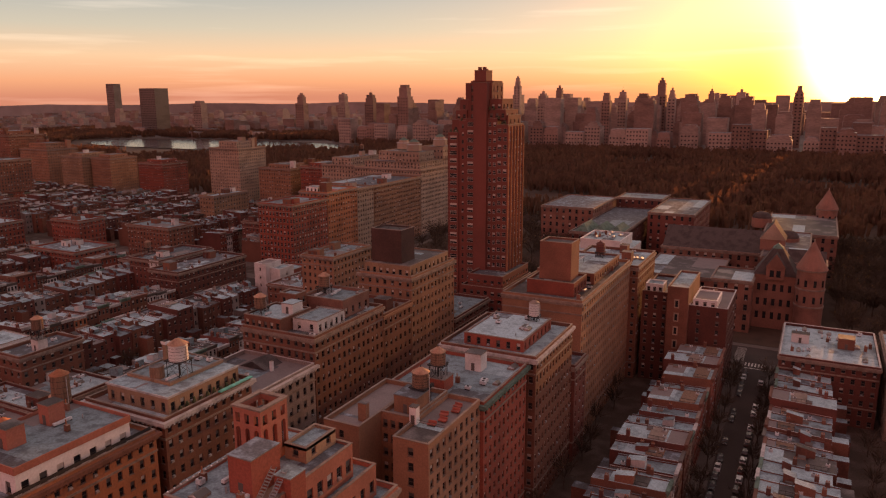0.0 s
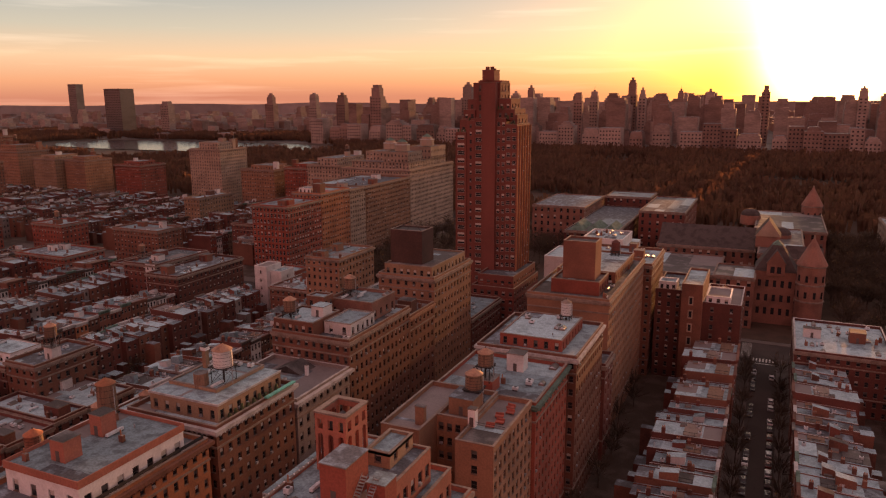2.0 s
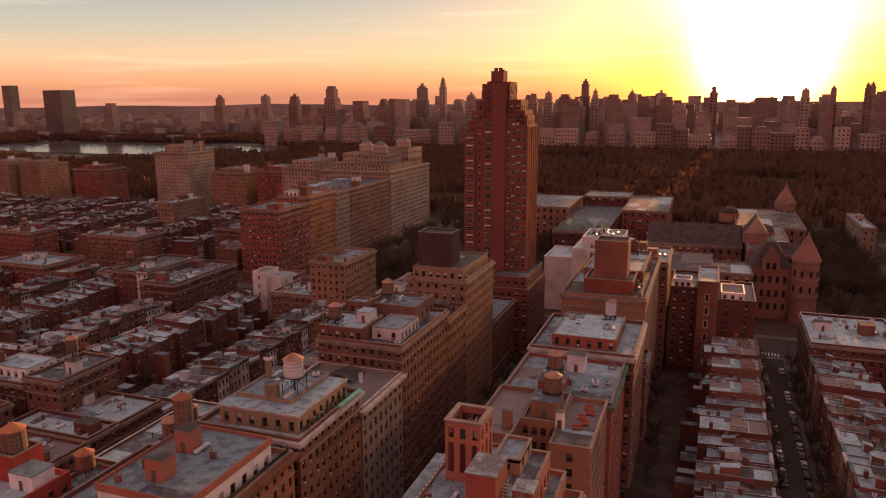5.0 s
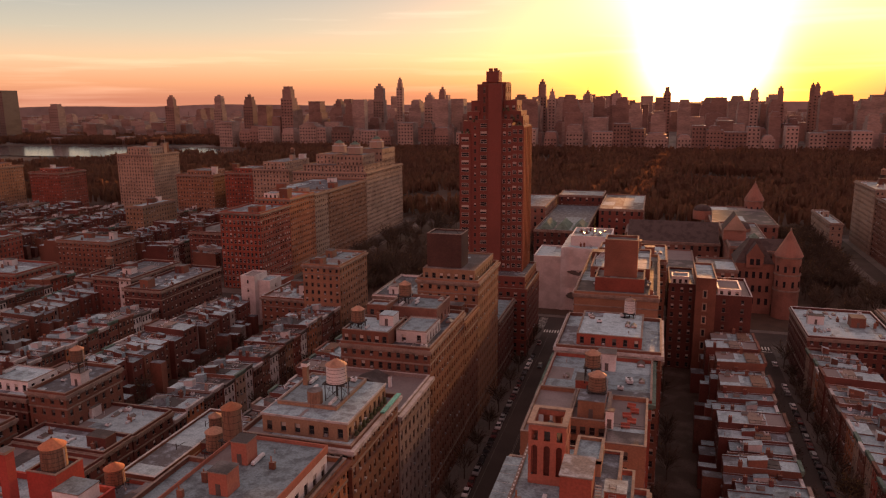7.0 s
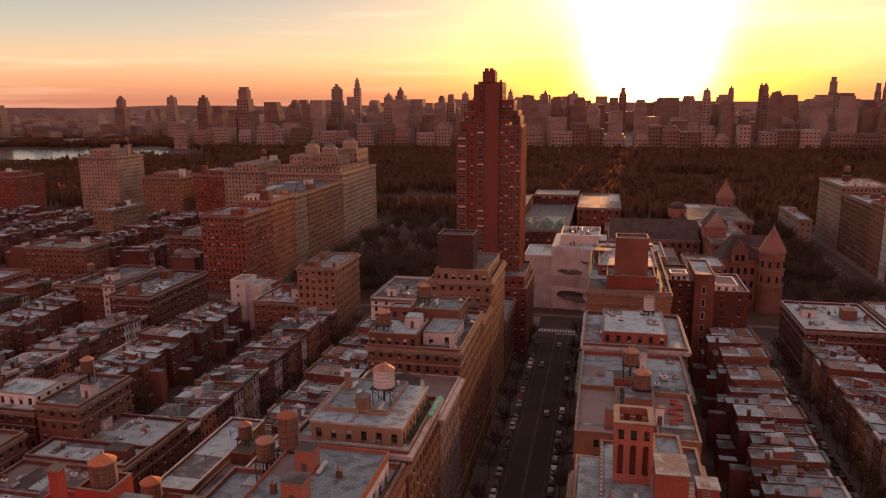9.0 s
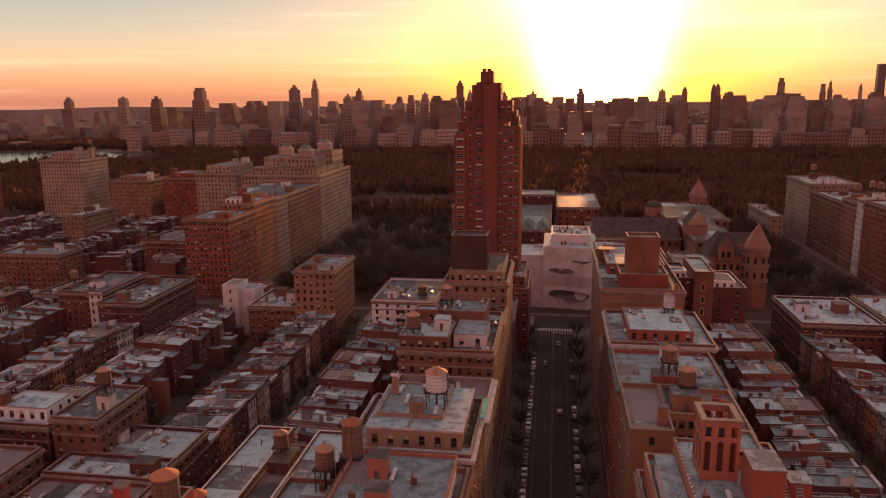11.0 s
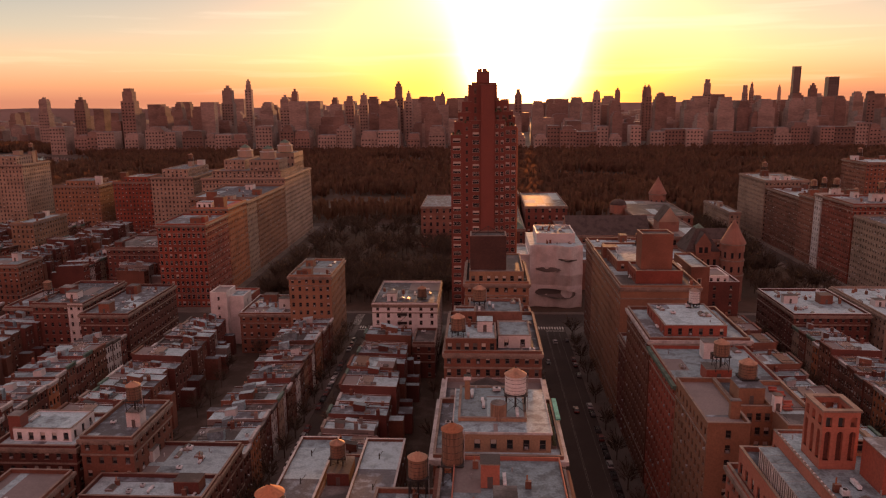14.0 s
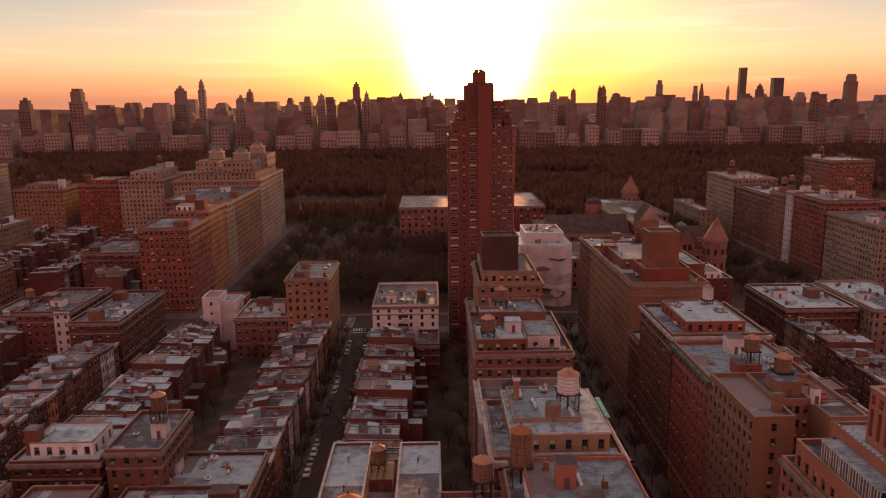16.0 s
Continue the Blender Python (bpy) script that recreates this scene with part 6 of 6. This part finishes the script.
def clump_mesh(name, mats, rng, twig=70, spread=4.2, height=9.0, leafy=0.0, base=3.0):
    """The crown of a bare tree: many thin tapered twigs fanning out, and a few clinging leaves."""
    g = Geo()
    for i in range(twig):
        a, e = rng.uniform(0, 2 * math.pi), rng.uniform(0.25, 1.35)
        r = rng.uniform(0.35, 1.0)
        s = Vector((math.cos(a) * spread * 0.35 * r, math.sin(a) * spread * 0.35 * r, base + rng.uniform(0.0, height * 0.45)))
        d = Vector((math.cos(a) * math.cos(e), math.sin(a) * math.cos(e), math.sin(e)))
        tip = s + d * rng.uniform(0.45, 0.8) * height * 0.62
        side = d.cross(Vector((rng.uniform(-1, 1), rng.uniform(-1, 1), 0.3))).normalized() * rng.uniform(0.06, 0.13)
        m = (s + tip) / 2 + Vector((rng.uniform(-0.4, 0.4), rng.uniform(-0.4, 0.4), 0.2))
        g.face([s - side, s + side, m + side * 0.8, m - side * 0.8], mats)
        g.face([m - side * 0.8, m + side * 0.8, tip], mats)
        for k in range(3):
            q = m.lerp(tip, rng.uniform(0, 0.9))
            d2 = (d + Vector((rng.uniform(-0.9, 0.9), rng.uniform(-0.9, 0.9), rng.uniform(-0.2, 0.7)))).normalized() * rng.uniform(0.7, 1.7)
            g.face([q - side * 0.5, q + side * 0.5, q + d2], mats)
        if rng.random() < leafy:
            for k in range(6):
                q = m.lerp(tip, rng.random()) + Vector((rng.uniform(-0.6, 0.6), rng.uniform(-0.6, 0.6), rng.uniform(-0.4, 0.4)))
                v1, v2 = Vector((rng.uniform(-0.3, 0.3), rng.uniform(-0.3, 0.3), rng.uniform(-0.3, 0.3))), Vector((rng.uniform(-0.3, 0.3), rng.uniform(-0.3, 0.3), rng.uniform(-0.3, 0.3)))
                g.face([q, q + v1, q + v1 + v2, q + v2], "dry_leaves")
    return g


def tree_proto(rng, leafy=0.0, scale=1.0):
    t = thing("tree", "bare winter street tree with fine brown twigs" if leafy < 0.2 else "street tree with dry brown leaves still on", "tree", (0, 0, -60), "street trees")
    g = Geo()
    g.rod((0, 0, 0), (0.1, 0, 3.6 * scale), 0.22, "bark", 7, 0.16)
    for i in range(6):
        a = i * 1.05 + rng.uniform(-0.3, 0.3)
        b = (math.cos(a) * 1.5 * scale, math.sin(a) * 1.5 * scale, (5.5 + rng.uniform(0, 1.5)) * scale)
        g.rod((0.1, 0, (2.8 + i * 0.15) * scale), b, 0.1, "bark", 5, 0.05)
        g.rod(b, (b[0] * 1.8, b[1] * 1.8, b[2] + 2.2 * scale), 0.05, "bark", 4, 0.02)
    g.put("trunk", t)
    clump_mesh("crown", "twigs", rng, 80, 4.4 * scale, 8.5 * scale, leafy, 3.0 * scale).put("crown", t)
    return t


rt = random.Random(31)
TREES = [tree_proto(rt, 0.0), tree_proto(rt, 0.05, 1.15), tree_proto(rt, 0.9, 1.1), tree_proto(rt, 0.0, 0.85)]
tree_used = set()


def plant(x, y, z=0.2, kind=None):
    p = kind or rt.choice((TREES[0], TREES[0], TREES[1], TREES[3], TREES[3]))
    m = pose(x, y, z, 0, 0, rt.uniform(0, 360))
    if p.name not in tree_used:
        tree_used.add(p.name)
        p.matrix_basis = m
    else:
        copy_thing(p, m)


for k in (78, 80):
    for side in (-1, 1):
        y = 120 + rt.uniform(0, 8)
        while y < 296:
            plant(STREETS[k] + side * (half_road(k) + 1.3), y)
            y += rt.uniform(9, 17)
for side in (-1, 1):
    y = 130
    while y < 300:
        plant(STREETS[79] + side * (half_road(79) + 1.4), y)
        y += rt.uniform(14, 24)
plant(STREETS[78] + 6.2, 178, kind=TREES[2]), plant(STREETS[78] + 5.8, 166, kind=TREES[2])
for x_, y0_, y1_ in ((-232, 150, 270), (-55, 150, 265), (-144, 150, 260), (22, 130, 250)):       # back yards
    y = y0_
    while y < y1_:
        plant(x_ + rt.uniform(-6, 6), y)
        y += rt.uniform(8, 18)
MUSEUM_TREES = Geo()


def plant_joined(x, y):
    join_trees(MUSEUM_TREES, rt.choice(TREES[:2]), pose(x, y, 0.25, 0, 0, rt.uniform(0, 360)) @ Matrix.Scale(rt.uniform(1.2, 1.7), 4))


def join_trees(g, ob, m):
    for o in ob.children:
        k = len(g.v)
        g.v.extend(tuple(m @ v.co) for v in o.data.vertices)
        slots = [g.slot(mm.name) for mm in o.data.materials]
        for p in o.data.polygons:
            g.f.append(tuple(k + i for i in p.vertices))
            g.m.append(slots[p.material_index])


for i in range(110):                                                        # round the museum
    x_, y_ = rt.uniform(14, 52), rt.uniform(345, 580)
    plant_joined(x_, y_)
for i in range(300):
    x_, y_ = rt.uniform(-252, -142), rt.choice((rt.uniform(345, 400), rt.uniform(345, 580)))
    plant_joined(x_, y_)
for i in range(22):
    plant_joined(rt.uniform(-70, -46), rt.uniform(342, 350))
tagged(MUSEUM_TREES.put("park_trees"), "bare trees of the museum park", "trees", kind="stuff")
for p_ in TREES:
    if p_.name not in tree_used:
        for o_ in (*p_.children_recursive, p_):
            bpy.data.objects.remove(o_)


def woods():
    """Thousands of small bare crowns over the park, joined."""
    r = np.random.default_rng(8)
    n = 36000
    x, y = r.uniform(-2000, 1150, n), CPW + 14 + (1440 - CPW - 30) * r.random(n)
    keep = ((x + 1270) / 420.0) ** 2 + ((y - 1285) / 195.0) ** 2 > 1
    keep &= ~((x < -980) & (x > -1620) & (y > 990) & (y < 1285))
    back = np.arange(n) >= 29000                       # the wooded slope beyond the reservoir
    x[back], y[back] = r.uniform(-2200, -1000, 7000), r.uniform(1450, 1720, 7000)
    keep |= back
    lawn = np.sin(x * 0.011 + 1.3) * np.cos(y * 0.013) > 0.72
    keep &= ~lawn
    x, y = x[keep], y[keep]
    n = len(x)
    s = r.uniform(0.75, 1.35, n)
    verts, faces = [], []
    k = 7
    # each crown: five thin upright fans of jagged twigs
    V = np.zeros((n, k, 4, 3))
    for j in range(k):
        a = r.uniform(0, np.pi * 2, n)
        ox, oy = r.uniform(-3.6, 3.6, n) * s, r.uniform(-3.6, 3.6, n) * s
        w, h, b = r.uniform(1.0, 2.4, n) * s, r.uniform(8.5, 15.0, n) * s, r.uniform(1.0, 4.5, n)
        dx, dy = np.cos(a) * w, np.sin(a) * w
        lean = r.uniform(-1.5, 1.5, (n, 2))
        V[:, j, 0] = np.stack([x + ox - dx * 0.4, y + oy - dy * 0.4, b], 1)
        V[:, j, 1] = np.stack([x + ox + dx * 0.4, y + oy + dy * 0.4, b], 1)
        V[:, j, 2] = np.stack([x + ox + dx + lean[:, 0], y + oy + dy + lean[:, 1], b + h * r.uniform(0.5, 0.85, n)], 1)
        V[:, j, 3] = np.stack([x + ox - dx * r.uniform(0.2, 1.0, n) + lean[:, 0], y + oy - dy * 0.5 + lean[:, 1], h], 1)
    me = bpy.data.meshes.new("park_woods")
    me.from_pydata(V.reshape(-1, 3).tolist(), [], np.arange(n * k * 4).reshape(-1, 4).tolist())
    me.materials.append(MATS["woods"])
    ob = new("park_woods", me)
    tagged(ob, "dense bare brown winter trees of the park", "woods", kind="stuff")


woods()
g = Geo()
pts = []
for i in range(40):
    a = 2 * math.pi * i / 40
    pts.append((-1270 + 370 * math.cos(a) * (1 + 0.06 * math.sin(3 * a)), 1285 + 165 * math.sin(a) * (1 + 0.08 * math.cos(2 * a)), 0.5))
g.face(pts, "water")
tagged(g.put("reservoir_water"), "still pale reservoir reflecting the dawn sky", "water", kind="structure")
g = Geo()
for i in range(40):
    p, q = pts[i], pts[(i + 1) % 40]
    c = (-1270, 1285)
    o1 = (c[0] + (p[0] - c[0]) * 1.03, c[1] + (p[1] - c[1]) * 1.03, 1.6)
    o2 = (c[0] + (q[0] - c[0]) * 1.03, c[1] + (q[1] - c[1]) * 1.03, 1.6)
    g.face([p, q, o2, o1], "park_soil")
tagged(g.put("reservoir_bank"), "dark earth bank round the reservoir", "bank", kind="structure")
g = Geo()
g.face([(-4300, 3100, 0.4), (-1900, 3100, 0.4), (-1750, 3420, 0.4), (-4300, 3700, 0.4)], "water")
tagged(g.put("river_water"), "pale far river beyond the city", "water", kind="structure")

# ---- the far side of the park: skyline ----
rs = random.Random(17)


FAR_ALL = Geo()


def far_joined(x, y, w, d, h, material, crown=1):
    z, ww, dd = 0.0, w, d
    for zt in ([h] if crown == 0 else [h * rs.uniform(0.72, 0.9), h * rs.uniform(0.92, 0.97), h]):
        FAR_ALL.box(x - ww / 2, x + ww / 2, y - dd / 2, y + dd / 2, z, zt, material, top="roof_grey")
        z = zt
        ww, dd = ww * rs.uniform(0.66, 0.92), dd * rs.uniform(0.66, 0.92)


def far_tower(x, y, w, d, h, material, crown=1, label=""):
    t = thing("far_building", label or ("distant %s apartment block" % ("stone" if material == "far_stone" else "brick" if material == "far_brick" else "dark glass")), "building", (x, y, 0))
    g = Geo()
    z, ww, dd = 0.0, w, d
    steps = [h] if crown == 0 else [h * rs.uniform(0.72, 0.9), h * rs.uniform(0.92, 0.97), h]
    for i, zt in enumerate(steps):
        g.box(-ww / 2, ww / 2, -dd / 2, dd / 2, z, zt, material, top="roof_grey")
        z = zt
        ww, dd = ww * rs.uniform(0.66, 0.92), dd * rs.uniform(0.66, 0.92)
    g.put("wall", t)
    n, m = max(2, int(w / 6)), max(3, int(steps[0] / 6.5))
    g = Geo()
    for i in range(n):
        for j in range(1, m):
            a, zz = -w / 2 + (i + 0.3) * w / n, j * steps[0] / m
            g.face([(a, -d / 2 - 0.1, zz), (a + w / n * 0.42, -d / 2 - 0.1, zz), (a + w / n * 0.42, -d / 2 - 0.1, zz + 2.6), (a, -d / 2 - 0.1, zz + 2.6)], "glass")
    g.put("windows", t, kind="stuff")
    if crown and h > 60 and rs.random() < 0.6:
        g = Geo()
        g.box(-w * 0.12, w * 0.12, -w * 0.12, w * 0.12, h, h + rs.uniform(3, 7), material)
        g.rod((0, 0, h), (0, 0, h + rs.uniform(6, 14)), 0.35, "iron", 4, 0.1)
        g.put("roof_plant", t)
    return t


FAR = ("far_stone", "far_brick", "far_stone", "far_brick")
x = -1020.0
while x < 1250:                                    # the park front
    w = rs.uniform(20, 44)
    far_tower(x + w / 2, 1462 + rs.uniform(-4, 8), w, 34, rs.uniform(34, 58), rs.choice(FAR), rs.choice((0, 1)))
    x += w + rs.choice((0.5, 0.5, 18))
for i in range(560):                               # the streets behind
    x, y = rs.uniform(-2300, 1500), rs.uniform(1520, 2350)
    h = rs.choice((rs.uniform(35, 65), rs.uniform(50, 85), rs.uniform(70, 104), rs.uniform(88, 114)))
    if x < -1000 and y < 1760:
        continue
    if x < -1100:
        h *= 0.4 if rs.random() < 0.85 else 0.75
    far_joined(x, y, rs.uniform(22, 40), rs.uniform(20, 35), h, rs.choice(FAR), rs.choice((0, 1, 1)))
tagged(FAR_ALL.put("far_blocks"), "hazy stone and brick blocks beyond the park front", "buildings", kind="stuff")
g_far = Geo()
for i in range(1500):                              # the low city beyond
    x, y = rs.uniform(-4300, 3000), rs.uniform(2400, 4300)
    if x * x + y * y > 4750 ** 2 or (x < -1700 and 3050 < y < 3720):
        continue
    w, h = rs.uniform(20, 70), rs.choice((rs.uniform(8, 20), rs.uniform(10, 40)))
    g_far.box(x, x + w, y, y + w * rs.uniform(0.5, 1.0), 0, h, rs.choice(FAR), top="roof_grey")
for i in range(700):
    x, y = rs.uniform(-3300, -1300), rs.uniform(300, 2600)
    w, h = rs.uniform(20, 50), rs.choice((rs.uniform(10, 20), rs.uniform(12, 45)))
    if y < 640 or y > 1450 or x < -2400:
        g_far.box(x, x + w, y, y + w * rs.uniform(0.5, 1.0), 0, h, rs.choice(FAR), top="roof_grey")
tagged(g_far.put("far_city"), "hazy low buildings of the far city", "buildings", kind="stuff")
# landmark towers of the skyline: x, y, width, height
for x_, y_, w_, h_, m_ in SKYLINE:
    turn_ = math.atan2(abs(x_), y_)
    w_ = w_ * math.cos(turn_) / (math.cos(turn_) + 0.8 * math.sin(turn_))
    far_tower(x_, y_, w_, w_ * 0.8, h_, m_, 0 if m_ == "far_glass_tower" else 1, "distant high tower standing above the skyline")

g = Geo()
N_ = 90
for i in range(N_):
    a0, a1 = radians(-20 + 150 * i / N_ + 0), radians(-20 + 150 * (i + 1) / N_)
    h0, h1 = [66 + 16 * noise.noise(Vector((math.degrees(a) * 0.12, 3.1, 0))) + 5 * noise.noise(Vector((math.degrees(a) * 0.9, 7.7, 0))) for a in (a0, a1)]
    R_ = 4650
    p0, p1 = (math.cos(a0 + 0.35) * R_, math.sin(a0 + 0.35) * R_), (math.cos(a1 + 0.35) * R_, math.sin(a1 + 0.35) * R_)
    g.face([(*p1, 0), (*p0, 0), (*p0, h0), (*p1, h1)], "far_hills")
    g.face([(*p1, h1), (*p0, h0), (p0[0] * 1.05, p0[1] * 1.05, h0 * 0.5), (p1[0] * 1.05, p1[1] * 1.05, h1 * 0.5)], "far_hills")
tagged(g.put("backdrop"), "low hills on the horizon with haze put into their pale colour", "hills", kind="structure")

# ---- parked and driving cars ----


def car_proto(paint, words):
    t = thing("car", "%s car parked by the kerb" % words, "car", (0, 0, -70), "cars")
    g = Geo()
    L, Wd = 2.25, 0.9
    # lower body with sloped ends
    g.box(-Wd, Wd, -L, L, 0.32, 0.72, paint, bottom=True)
    a = [(-Wd, -L, 0.72), (Wd, -L, 0.72), (Wd, L, 0.72), (-Wd, L, 0.72)]
    b = [(-Wd * 0.94, -L * 0.95, 0.92), (Wd * 0.94, -L * 0.95, 0.92), (Wd * 0.94, L * 0.93, 0.86), (-Wd * 0.94, L * 0.93, 0.86)]
    for i in range(4):
        g.face([a[i], a[(i + 1) % 4], b[(i + 1) % 4], b[i]], paint)
    g.face(b, paint)
    c = [(-Wd * 0.75, -L * 0.66, 1.42), (Wd * 0.75, -L * 0.66, 1.42), (Wd * 0.75, L * 0.15, 1.44), (-Wd * 0.75, L * 0.15, 1.44)]
    g.face(c, paint)
    g.put("body", t)
    g = Geo()
    d = [(-Wd * 0.9, -L * 0.92, 0.9), (Wd * 0.9, -L * 0.92, 0.9), (Wd * 0.9, L * 0.45, 0.88), (-Wd * 0.9, L * 0.45, 0.88)]
    for i in range(4):
        g.face([d[i], d[(i + 1) % 4], c[(i + 1) % 4], c[i]], "glass")
    g.put("cabin_glass", t)
    wh = Geo()
    n = 10
    ring0 = [(-0.1, 0.33 * math.cos(2 * math.pi * i / n), 0.33 * math.sin(2 * math.pi * i / n)) for i in range(n)]
    ring1 = [(0.1, y_, z_) for _, y_, z_ in ring0]
    for i in range(n):
        wh.face([ring0[i], ring0[(i + 1) % n], ring1[(i + 1) % n], ring1[i]], "tyre")
    wh.face(ring0[::-1], "steel_grey"), wh.face(ring1, "steel_grey")
    me = wh.mesh("wheel")
    for x_ in (-0.82, 0.82):
        for y_ in (-1.4, 1.4):
            o_ = new("wheel", me)
            o_.parent = t
            o_.matrix_basis = pose(x_, y_, 0.33)
    for x_ in (-0.65, 0.65):
        Geo().box(x_ - 0.15, x_ + 0.15, L, L + 0.02, 0.6, 0.72, "painted_white", bottom=True).put("headlight", t)
    return t


CARS = [car_proto("car_white", "white"), car_proto("car_silver", "silver-grey"), car_proto("car_black", "black"), car_proto("car_red", "dark red")]
CARS += [CARS[2], CARS[2], CARS[1]]
car_used = set()
rk = random.Random(3)


def park(x, y, turn=0):
    p = rk.choice(CARS)
    m = pose(x, y, 0.02, 0, 0, turn + rk.uniform(-1.5, 1.5))
    if p.name not in car_used:
        car_used.add(p.name)
        p.matrix_basis = m
    else:
        copy_thing(p, m)


for k, off in ((79, 7.75), (80, 3.6), (78, 3.2)):
    for side in (-1, 1):
        y = 115 + rk.uniform(0, 3)
        while y < COLUMBUS - 22:
            if rk.random() < 0.7:
                park(STREETS[k] + side * off, y, 0 if side > 0 else 180)
            y += rk.uniform(5.6, 6.6)
park(STREETS[79] + 2.6, 215), park(STREETS[79] - 3.0, 262, 180), park(STREETS[79] + 2.4, 288)
for p_ in CARS[:4]:
    if p_.name not in car_used:
        for o_ in (*p_.children_recursive, p_):
            bpy.data.objects.remove(o_)
